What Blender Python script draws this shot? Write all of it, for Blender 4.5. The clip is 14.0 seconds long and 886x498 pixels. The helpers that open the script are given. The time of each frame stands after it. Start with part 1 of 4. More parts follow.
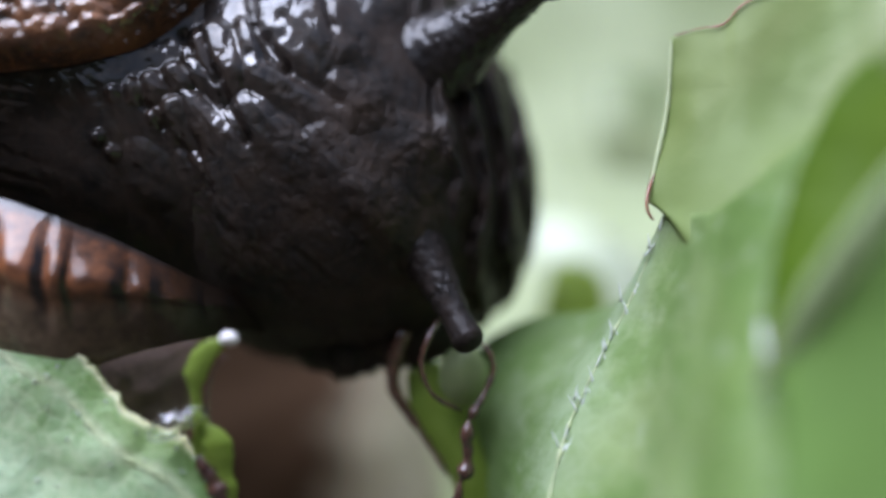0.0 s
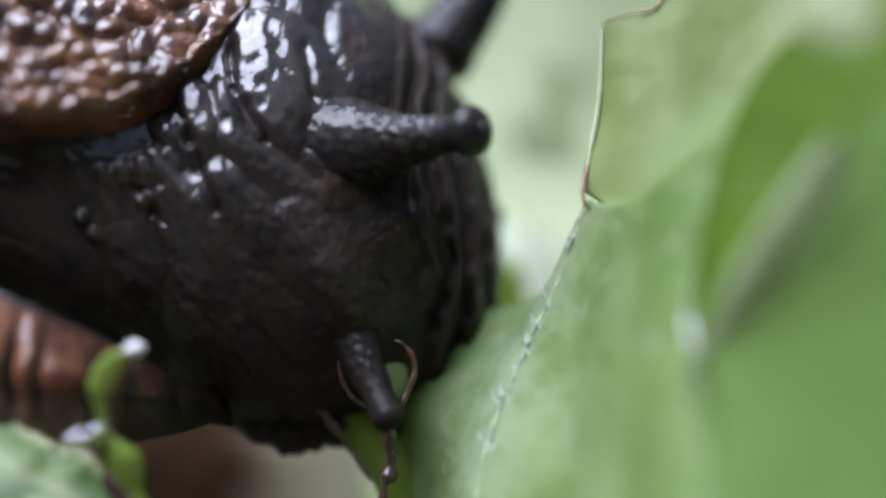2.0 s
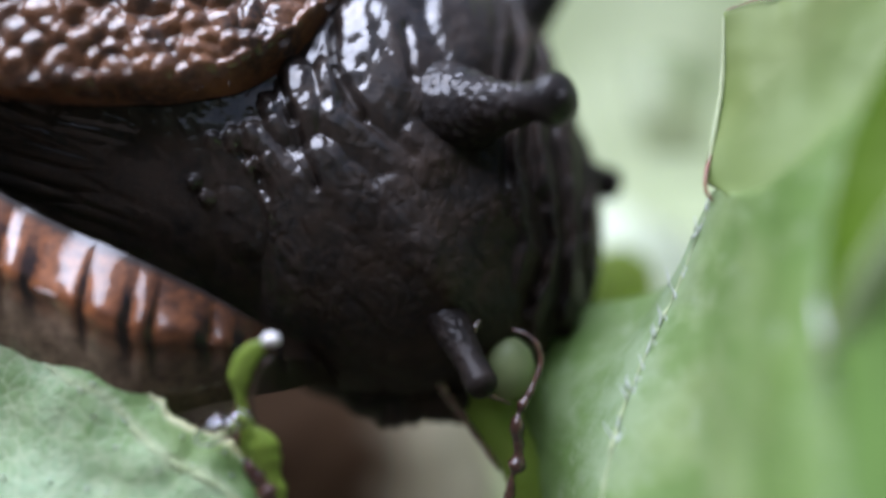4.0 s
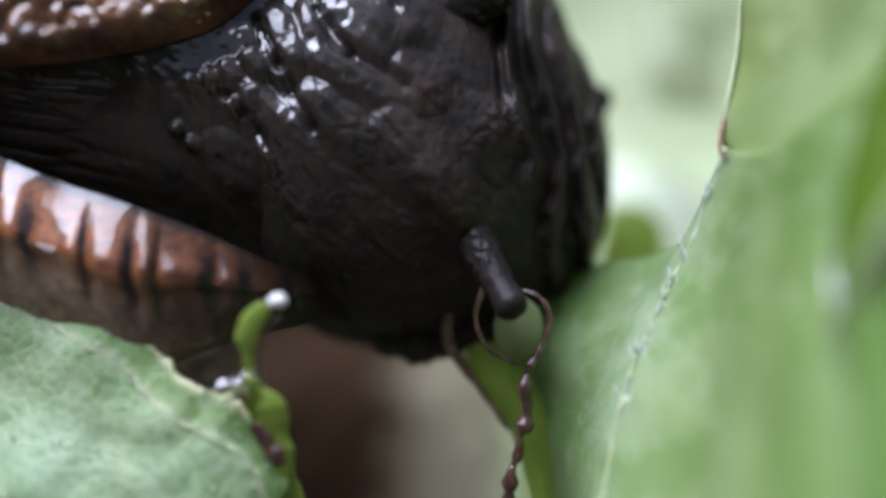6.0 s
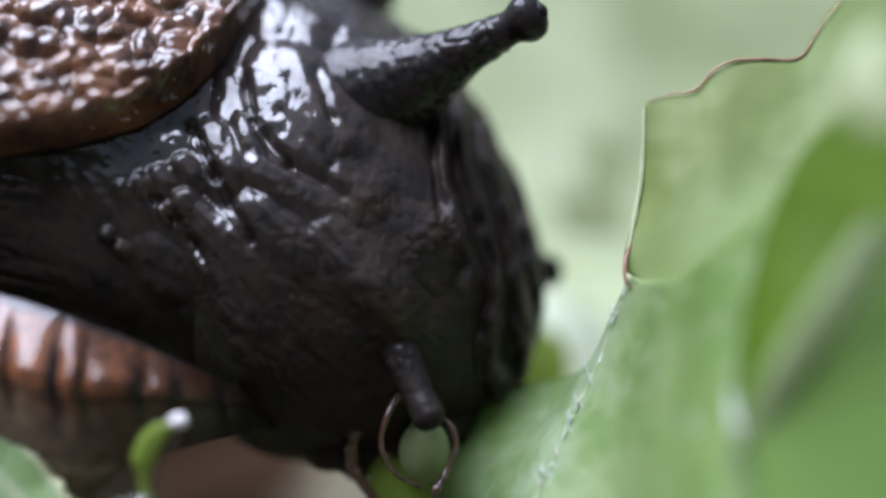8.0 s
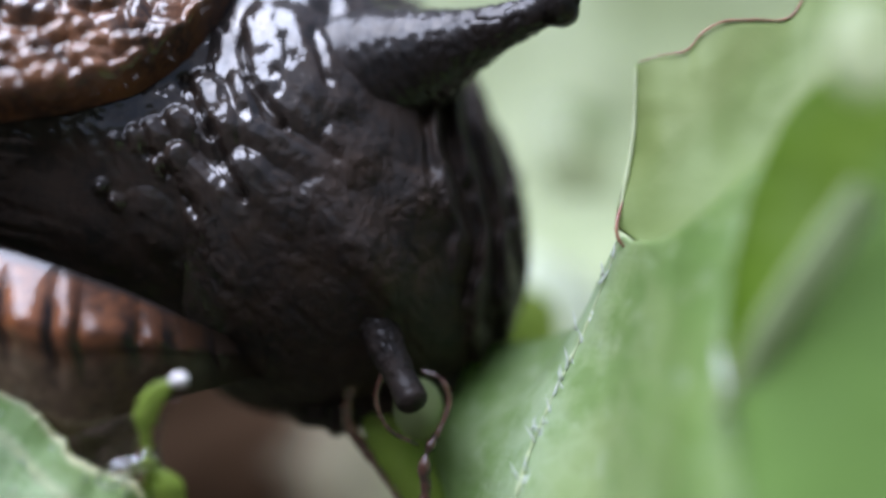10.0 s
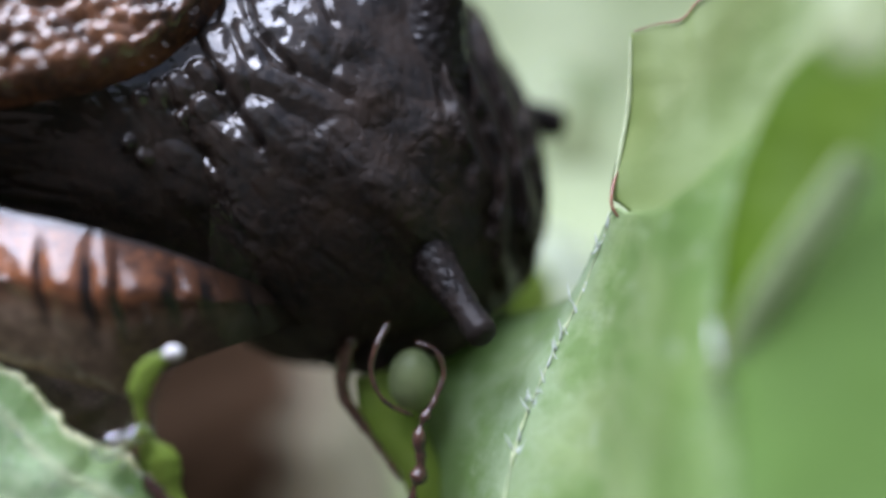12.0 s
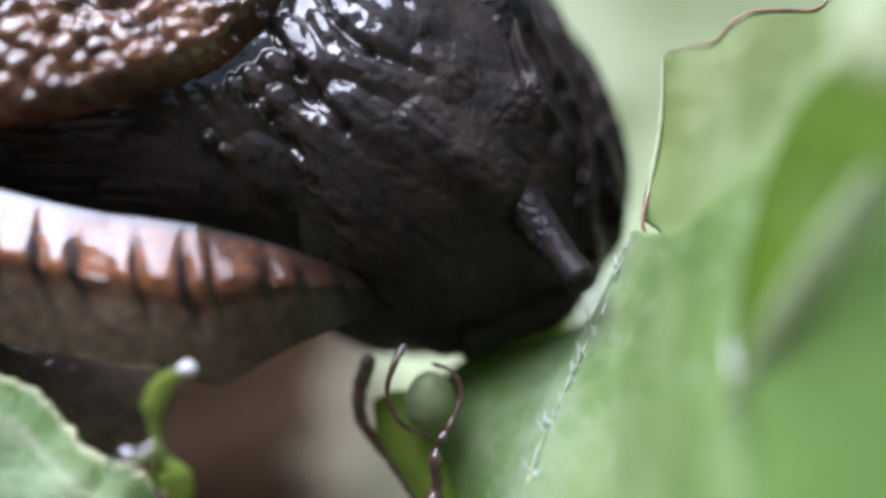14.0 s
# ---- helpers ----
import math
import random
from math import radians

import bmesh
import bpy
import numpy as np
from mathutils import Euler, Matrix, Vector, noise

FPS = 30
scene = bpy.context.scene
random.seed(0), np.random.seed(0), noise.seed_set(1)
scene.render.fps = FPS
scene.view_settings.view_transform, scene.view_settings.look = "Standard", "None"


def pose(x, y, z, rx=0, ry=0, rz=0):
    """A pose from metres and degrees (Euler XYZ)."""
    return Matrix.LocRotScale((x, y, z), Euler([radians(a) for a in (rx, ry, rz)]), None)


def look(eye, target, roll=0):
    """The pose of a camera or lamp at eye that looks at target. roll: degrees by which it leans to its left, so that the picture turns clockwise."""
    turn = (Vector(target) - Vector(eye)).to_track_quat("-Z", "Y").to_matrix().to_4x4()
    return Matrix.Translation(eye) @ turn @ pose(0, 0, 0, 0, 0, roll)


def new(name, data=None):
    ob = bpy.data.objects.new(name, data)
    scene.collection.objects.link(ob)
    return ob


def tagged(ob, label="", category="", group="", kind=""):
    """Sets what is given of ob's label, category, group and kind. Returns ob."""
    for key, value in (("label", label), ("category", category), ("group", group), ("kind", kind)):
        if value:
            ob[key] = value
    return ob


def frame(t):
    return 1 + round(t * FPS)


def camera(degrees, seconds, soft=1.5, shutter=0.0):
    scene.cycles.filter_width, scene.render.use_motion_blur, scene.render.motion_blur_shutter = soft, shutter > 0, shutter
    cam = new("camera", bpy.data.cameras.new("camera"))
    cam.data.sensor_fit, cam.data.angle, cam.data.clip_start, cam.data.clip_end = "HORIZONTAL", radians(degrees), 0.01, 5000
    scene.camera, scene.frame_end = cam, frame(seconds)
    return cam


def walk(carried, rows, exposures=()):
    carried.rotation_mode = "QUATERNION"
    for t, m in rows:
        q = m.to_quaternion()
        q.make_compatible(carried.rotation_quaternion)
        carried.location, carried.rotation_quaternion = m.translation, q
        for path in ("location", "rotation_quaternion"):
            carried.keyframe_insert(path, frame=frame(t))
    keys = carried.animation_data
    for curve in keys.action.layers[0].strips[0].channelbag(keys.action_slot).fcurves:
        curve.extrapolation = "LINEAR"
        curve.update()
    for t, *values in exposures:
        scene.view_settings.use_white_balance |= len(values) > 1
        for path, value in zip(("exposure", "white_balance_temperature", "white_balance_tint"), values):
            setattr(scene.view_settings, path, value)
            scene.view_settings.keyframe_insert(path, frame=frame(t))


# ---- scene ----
# Macro view: a dark slug feeding among leaves of a garden weed.
# Drawing grid: one step is 0.0153 mm in the plane y = 0; depth d is in millimetres behind that plane.
STEP = 1.53e-5
EYE = 0.029          # from the camera to the plane y = 0
HIGH = 0.060         # height of the view axis over the soil

cam = camera(45.0, 14.0, soft=3.3)
cam.data.dof.use_dof = True
cam.data.dof.focus_distance = 0.0302
cam.data.dof.aperture_fstop = 14.0
# seconds, turn, tilt and lean in degrees, shift across, forwards and up in millimetres
PATH = [
    (0.0, -0.04, -3.42, -1.13, -0.04, -0.69, -0.23), (0.5, -0.26, -3.02, -0.73, -0.12, -0.60, -0.21),
    (0.7, -1.94, -1.92, -1.22, -0.19, -0.57, -0.19), (0.8, -5.21, -0.47, -2.17, -0.31, -0.51, -0.15),
    (0.9, -7.20, -0.10, -2.75, -0.39, -0.47, -0.12), (1.0, -8.24, -0.18, -3.06, -0.44, -0.45, -0.10),
    (1.5, -5.97, -1.62, -2.12, -0.37, -0.39, 0.07), (2.0, -4.80, -3.77, 0.34, -0.11, 0.32, -0.19),
    (2.5, -3.82, -4.49, 0.51, -0.06, 0.07, -0.19), (3.0, -0.83, -4.02, 0.17, -0.00, -0.11, -0.33),
    (3.2, 1.13, -3.67, -0.05, 0.06, -0.15, -0.35), (5.3, 2.22, -5.44, 2.20, 0.05, 0.02, -0.04),
    (5.5, 2.20, -5.87, 1.46, 0.08, 0.08, -0.03), (6.0, 2.79, -6.46, 1.47, 0.13, 0.18, -0.04),
    (6.5, 3.04, -5.80, 1.39, 0.17, 0.10, -0.02), (7.0, 1.90, -1.94, 0.77, 0.01, -0.07, -0.05),
    (7.5, -0.00, 0.00, 0.00, 0.00, 0.00, 0.00), (7.7, -1.37, -0.08, -0.29, 0.05, 0.20, 0.11),
    (9.8, -3.58, -2.14, 0.03, -0.30, -0.34, 0.10), (10.0, -3.13, -2.35, 0.03, -0.30, -0.34, 0.10),
    (10.5, -3.64, -3.55, -0.41, -0.29, -0.25, 0.02), (11.0, -3.88, -5.17, -0.40, -0.29, -0.12, 0.05),
    (11.5, -3.93, -5.90, -0.20, -0.37, -0.20, 0.32), (12.0, -3.23, -3.92, 0.32, -0.16, -0.30, 0.12),
    (12.5, -2.16, -2.29, 0.30, -0.10, -0.45, 0.15), (13.0, -1.67, -1.80, -0.40, 0.09, -0.37, 0.12),
    (13.5, -1.85, -2.36, -0.25, 0.30, -0.24, -0.19), (14.0, -1.48, -1.98, -0.15, 0.25, -0.17, -0.34)]
walk(cam, [(t, pose(x * 1e-3, -EYE + y * 1e-3, HIGH + z * 1e-3, 90 + pitch, roll, yaw)) for t, yaw, pitch, roll, x, y, z in PATH],
     exposures=[(0.0, 0.48), (3.0, 0.52), (7.5, 0.54), (10.0, 0.52), (12.0, 0.58), (13.0, 0.68), (14.0, 0.74)])

# ---- light: a bright, thinly clouded sky with the sun high over the slug ----
SUN_UP, SUN_TURN = 70, 242
world = bpy.data.worlds.new("sky")
scene.world = world
world.use_nodes = True
nt = world.node_tree
nt.nodes.clear()
sky = nt.nodes.new("ShaderNodeTexSky")
sky.sky_type = "NISHITA"
sky.sun_disc = False
sky.sun_elevation = radians(SUN_UP)
sky.sun_rotation = radians(SUN_TURN)
bg = nt.nodes.new("ShaderNodeBackground")
bg.inputs["Strength"].default_value = 0.085
out = nt.nodes.new("ShaderNodeOutputWorld")
sky.dust_density = 4.0
cloud = nt.nodes.new("ShaderNodeHueSaturation")
cloud.inputs["Saturation"].default_value = 1.0
nt.links.new(sky.outputs[0], cloud.inputs["Color"])
nt.links.new(cloud.outputs[0], bg.inputs[0])
nt.links.new(bg.outputs[0], out.inputs[0])
sun_data = bpy.data.lights.new("sun", "SUN")
sun_data.energy = 5.9
sun_data.angle = radians(56)
sun_data.color = (0.80, 0.88, 1.16)
sun = new("sun", sun_data)
a, e = radians(SUN_TURN), radians(SUN_UP)
to_sun = Vector((math.sin(a) * math.cos(e), math.cos(a) * math.cos(e), math.sin(e)))
sun.matrix_world = look(Vector((0, 0, HIGH)) + to_sun, (0, 0, HIGH))


# ---- small tools ----
def pt(a, b, d=0.0):
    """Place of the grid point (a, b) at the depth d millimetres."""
    s = STEP * (EYE + d * 1e-3) / EYE
    return Vector(((a - 784) * s, d * 1e-3, HIGH + (441 - b) * s))


def smooth_rows(rows, n):
    """Rows of numbers, refilled to n rows by a smooth curve through them; the first number is the way along."""
    rows = np.array(rows, float)
    x = rows[:, 0]
    q = np.linspace(x[0], x[-1], n)
    full = [q]
    for c in range(1, rows.shape[1]):
        y = rows[:, c]
        m = np.gradient(y, x)
        i = np.clip(np.searchsorted(x, q) - 1, 0, len(x) - 2)
        h = x[i + 1] - x[i]
        t = (q - x[i]) / h
        full.append((2 * t**3 - 3 * t**2 + 1) * y[i] + (t**3 - 2 * t**2 + t) * h * m[i]
                    + (-2 * t**3 + 3 * t**2) * y[i + 1] + (t**3 - t**2) * h * m[i + 1])
    return np.array(full).T


def curve_through(points, n):
    """n points on a smooth curve through the given vectors."""
    rows = [(i, *p) for i, p in enumerate(points)]
    return [Vector(r[1:]) for r in smooth_rows(rows, n)]


def grid_mesh(name, rows, closed=False, uv=None):
    """A mesh of quads over rows of points; closed: each row is a ring. uv: a function of (i, j) giving two numbers."""
    nr, nc = len(rows), len(rows[0])
    verts = [tuple(p) for r in rows for p in r]
    faces = []
    for i in range(nr - 1):
        for j in range(nc if closed else nc - 1):
            k = (j + 1) % nc
            faces.append((i * nc + j, i * nc + k, (i + 1) * nc + k, (i + 1) * nc + j))
    me = bpy.data.meshes.new(name)
    me.from_pydata(verts, [], faces)
    if uv:
        lay = me.uv_layers.new(name="UVMap")
        for loop in me.loops:
            lay.data[loop.index].uv = uv(loop.vertex_index // nc, loop.vertex_index % nc)
    me.polygons.foreach_set("use_smooth", [True] * len(me.polygons))
    return me


def part(name, me, material, parent=None, label="", origin=None):
    """One mesh object; its points are given in the world and turned into the space round origin."""
    origin = Vector(origin) if origin is not None else Vector((0, 0, 0))
    me.transform(Matrix.Translation(-origin))
    me.materials.append(material)
    ob = new(name, me)
    at = origin.copy()
    up = parent
    while up:
        at -= up.location
        up = up.parent
    ob.location = at
    ob.parent = parent
    if label:
        tagged(ob, label)
    return ob


def tube(points, radii, sides=10, n=40, flat=1.0, wob=0.0):
    """Rows of rings along a smooth curve, with round ends."""
    ps = curve_through(points, n)
    rr = smooth_rows([(i, r) for i, r in enumerate(radii)], n)[:, 1]
    rows = []
    side = Vector((0, 1, 0))
    for i, p in enumerate(ps):
        t = (ps[min(i + 1, n - 1)] - ps[max(i - 1, 0)]).normalized()
        u = (side - t * side.dot(t)).normalized()
        v = t.cross(u)
        r = rr[i] * (1 + wob * noise.noise(p * 3000))
        if i == 0 or i == n - 1:
            r *= 0.05
        elif i == 1 or i == n - 2:
            r *= 0.75
        rows.append([p + (u * math.cos(q) * flat + v * math.sin(q)) * r for q in (2 * math.pi * k / sides for k in range(sides))])
    return rows


def join_rows(name, grids):
    """One mesh from several closed grids."""
    verts, faces = [], []
    for rows in grids:
        base, nc = len(verts), len(rows[0])
        verts += [tuple(p) for r in rows for p in r]
        for i in range(len(rows) - 1):
            for j in range(nc):
                k = (j + 1) % nc
                faces.append((base + i * nc + j, base + i * nc + k, base + (i + 1) * nc + k, base + (i + 1) * nc + j))
    me = bpy.data.meshes.new(name)
    me.from_pydata(verts, [], faces)
    me.polygons.foreach_set("use_smooth", [True] * len(me.polygons))
    return me


# ---- materials ----
class Mat:
    """Short-hand for node materials."""

    def __init__(self, name):
        self.m = bpy.data.materials.new(name)
        self.m.use_nodes = True
        self.t = self.m.node_tree
        self.b = self.t.nodes["Principled BSDF"]
        self.out = self.t.nodes["Material Output"]

    def node(self, kind, **values):
        n = self.t.nodes.new(kind)
        for k, v in values.items():
            n.inputs[k.replace("_", " ")].default_value = v
        return n

    def link(self, a, b):
        self.t.links.new(a, b)

    def where(self, uv=False):
        return self.node("ShaderNodeTexCoord").outputs["UV" if uv else "Object"]

    def noise(self, scale, detail=4, rough=0.6, at=None, stretch=None):
        n = self.node("ShaderNodeTexNoise", Scale=scale, Detail=detail, Roughness=rough)
        at = at or self.where()
        if stretch:
            mp = self.node("ShaderNodeMapping", Scale=stretch)
            self.link(at, mp.inputs[0])
            at = mp.outputs[0]
        self.link(at, n.inputs["Vector"])
        return n.outputs["Fac"]

    def cells(self, scale, feature="F1", at=None):
        n = self.node("ShaderNodeTexVoronoi", Scale=scale)
        n.feature = feature
        self.link(at or self.where(), n.inputs["Vector"])
        return n.outputs["Distance"]

    def ramp(self, fac, *stops):
        n = self.node("ShaderNodeValToRGB")
        el = n.color_ramp.elements
        while len(el) < len(stops):
            el.new(0.5)
        for k, (p, c) in enumerate(stops):
            el[k].position = p
            el[k].color = (*c, 1) if isinstance(c, tuple) else (c, c, c, 1)
        self.link(fac, n.inputs[0])
        return n.outputs[0]

    def mix(self, fac, a, b, mode="MIX"):
        n = self.node("ShaderNodeMix")
        n.data_type, n.blend_type = "RGBA", mode
        for k, v in ((0, fac), (6, a), (7, b)):
            if isinstance(v, (float, int)):
                n.inputs[k].default_value = v
            elif isinstance(v, tuple):
                n.inputs[k].default_value = (*v, 1)
            else:
                self.link(v, n.inputs[k])
        return n.outputs[2]

    def bump(self, height, distance, strength=1.0, under=None):
        n = self.node("ShaderNodeBump", Distance=distance, Strength=strength)
        self.link(height, n.inputs["Height"])
        if under:
            self.link(under, n.inputs["Normal"])
        return n.outputs[0]

    def done(self, color=None, rough=None, normal=None, **values):
        for k, v in (("Base Color", color), ("Roughness", rough), ("Normal", normal)):
            if v is None:
                continue
            if isinstance(v, (float, int)):
                self.b.inputs[k].default_value = v
            elif isinstance(v, tuple):
                self.b.inputs[k].default_value = (*v, 1)
            else:
                self.link(v, self.b.inputs[k])
        for k, v in values.items():
            self.b.inputs[k.replace("_", " ")].default_value = v
        return self.m

    def thin(self, color, share):
        """Let part of the light through, as a leaf does."""
        tr = self.node("ShaderNodeBsdfTranslucent")
        if isinstance(color, tuple):
            tr.inputs[0].default_value = (*color, 1)
        else:
            self.link(color, tr.inputs[0])
        mx = self.node("ShaderNodeMixShader", Fac=share)
        self.link(self.b.outputs[0], mx.inputs[1])
        self.link(tr.outputs[0], mx.inputs[2])
        self.link(mx.outputs[0], self.out.inputs[0])


def skin(name, dark, warm, warm_from, warm_to, wet=1.0, dry=None, film_ior=1.5):
    """Wet slug skin: almost black, with warm brown where the noise says so; the film of slime thins out along dry = (share of x, share of z, from, to, least)."""
    m = Mat(name)
    n = m.noise(900, 5)
    col = m.mix(m.ramp(n, (warm_from, 0.0), (warm_to, 1.0)), dark, warm)
    col = m.mix(m.ramp(m.noise(5200, 3, 0.6), (0.5, 0.0), (0.72, 0.7)), col, warm)
    fine = m.noise(9000, 4, 0.7)
    mid = m.noise(2600, 3, 0.5)
    nrm = m.bump(fine, 0.00007, 0.8, m.bump(mid, 0.00007, 0.7))
    pits = m.ramp(m.cells(2700), (0.10, 0.0), (0.34, 1.0))
    film = m.bump(pits, 0.00002, 0.55, m.bump(m.noise(1500, 2, 0.4), 0.00003, 0.3))
    r = m.ramp(m.noise(2500, 3), (0.3, 0.45), (0.75, 0.65))
    m.link(film, m.b.inputs["Coat Normal"])
    much = m.node("ShaderNodeMath")
    much.operation = "MULTIPLY"
    much.inputs[1].default_value = wet
    m.link(m.ramp(m.noise(800, 4, 0.6), (0.30, 0.45), (0.58, 1.0)), much.inputs[0])
    much = much.outputs[0]
    if dry:
        dot = m.node("ShaderNodeVectorMath")
        dot.operation = "DOT_PRODUCT"
        dot.inputs[1].default_value = (dry[0], 0, dry[1])
        m.link(m.where(), dot.inputs[0])
        rng = m.node("ShaderNodeMapRange", From_Min=dry[2], From_Max=dry[3], To_Min=1.0, To_Max=dry[4])
        m.link(dot.outputs["Value"], rng.inputs["Value"])
        both = m.node("ShaderNodeMath")
        both.operation = "MULTIPLY"
        m.link(much, both.inputs[0])
        m.link(rng.outputs[0], both.inputs[1])
        much = both.outputs[0]
    m.link(much, m.b.inputs["Coat Weight"])
    return m.done(col, r, nrm, Specular_IOR_Level=0.10, Coat_Roughness=0.04, Coat_IOR=film_ior)


SKIN = skin("slug_skin", (0.0160, 0.0135, 0.0121), (0.042, 0.027, 0.0190), 0.35, 0.75, 0.95, (-0.35, -1.0, -0.0016, 0.0006, 0.18), 1.7)
HEAD_SKIN = skin("slug_head_skin", (0.0140, 0.0118, 0.0106), (0.038, 0.0245, 0.0173), 0.38, 0.78, 0.95, (1.0, -0.5, 0.0005, 0.0028, 0.10), 1.7)
MANTLE_SKIN = skin("slug_mantle_skin", (0.045, 0.025, 0.017), (0.21, 0.090, 0.040), 0.38, 0.68, film_ior=1.62)
TENTACLE_SKIN = skin("slug_tentacle_skin", (0.009, 0.008, 0.008), (0.022, 0.015, 0.012), 0.4, 0.8, 0.55)
LOWER_SKIN = skin("slug_lower_tentacle_skin", (0.0086, 0.0072, 0.0067), (0.021, 0.0142, 0.0110), 0.38, 0.78, 0.12)
FOOT_SKIN = skin("slug_foot_skin", (0.12, 0.088, 0.075), (0.22, 0.15, 0.12), 0.35, 0.70, 0.35)


FRONT = 19.0         # furrows along the fringe, from its tail to the shade painted under the head


def fringe_skin():
    m = Mat("slug_fringe_skin")
    uv = m.where(True)
    sep = m.node("ShaderNodeSeparateXYZ")
    m.link(uv, sep.inputs[0])
    wob = m.noise(1.3, 5, 0.7, uv, (1, 4.0, 1))
    add = m.node("ShaderNodeMath")
    add.operation = "MULTIPLY_ADD"
    m.link(wob, add.inputs[0])
    add.inputs[1].default_value = 0.4
    m.link(sep.outputs[0], add.inputs[2])
    sn = m.node("ShaderNodeMath")
    sn.operation = "SINE"
    mul = m.node("ShaderNodeMath")
    mul.operation = "MULTIPLY"
    mul.inputs[1].default_value = 2 * math.pi
    m.link(add.outputs[0], mul.inputs[0])
    m.link(mul.outputs[0], sn.inputs[0])
    orange = m.mix(m.ramp(m.noise(2600, 5, 0.7), (0.36, 0.0), (0.64, 1.0)), (0.11, 0.040, 0.018), (0.38, 0.135, 0.050))
    brown = m.mix(m.ramp(m.noise(2200, 5, 0.7), (0.35, 0.0), (0.65, 1.0)), (0.12, 0.079, 0.050), (0.29, 0.20, 0.128))
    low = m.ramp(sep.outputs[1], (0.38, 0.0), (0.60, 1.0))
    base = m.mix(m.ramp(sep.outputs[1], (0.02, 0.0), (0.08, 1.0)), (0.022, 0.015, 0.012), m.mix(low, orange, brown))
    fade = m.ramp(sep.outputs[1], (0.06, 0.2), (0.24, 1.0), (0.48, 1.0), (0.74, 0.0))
    stripe = m.ramp(sn.outputs[0], (0.58, 0.0), (0.84, 1.0))
    fac = m.node("ShaderNodeMath")
    fac.operation = "MULTIPLY"
    m.link(m.mix(m.ramp(m.noise(0.9, 2, 0.5, uv, (1, 3, 1)), (0.26, 0.4), (0.50, 1.0)), (0.0, 0.0, 0.0), stripe), fac.inputs[0])
    m.link(fade, fac.inputs[1])
    # shade under the head, put into the fringe's colour
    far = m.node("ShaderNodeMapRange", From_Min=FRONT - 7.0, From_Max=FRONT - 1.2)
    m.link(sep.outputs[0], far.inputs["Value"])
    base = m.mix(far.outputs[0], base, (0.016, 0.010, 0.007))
    col = m.mix(fac.outputs[0], base, (0.012, 0.009, 0.008))
    nrm = m.bump(m.noise(2800, 4), 0.00005, 0.5)
    wet = m.node("ShaderNodeMapRange", From_Min=FRONT - 7.5, From_Max=FRONT - 3.0, To_Min=0.65, To_Max=0.12)
    m.link(sep.outputs[0], wet.inputs["Value"])
    film = m.node("ShaderNodeMath")
    film.operation = "MULTIPLY"
    m.link(wet.outputs[0], film.inputs[0])
    m.link(m.ramp(m.noise(700, 3, 0.6), (0.32, 0.7), (0.5, 1.0)), film.inputs[1])
    m.link(film.outputs[0], m.b.inputs["Coat Weight"])
    return m.done(col, 0.45, nrm, Specular_IOR_Level=0.15, Coat_Roughness=0.06, Coat_IOR=1.85)


FRINGE_SKIN = fringe_skin()


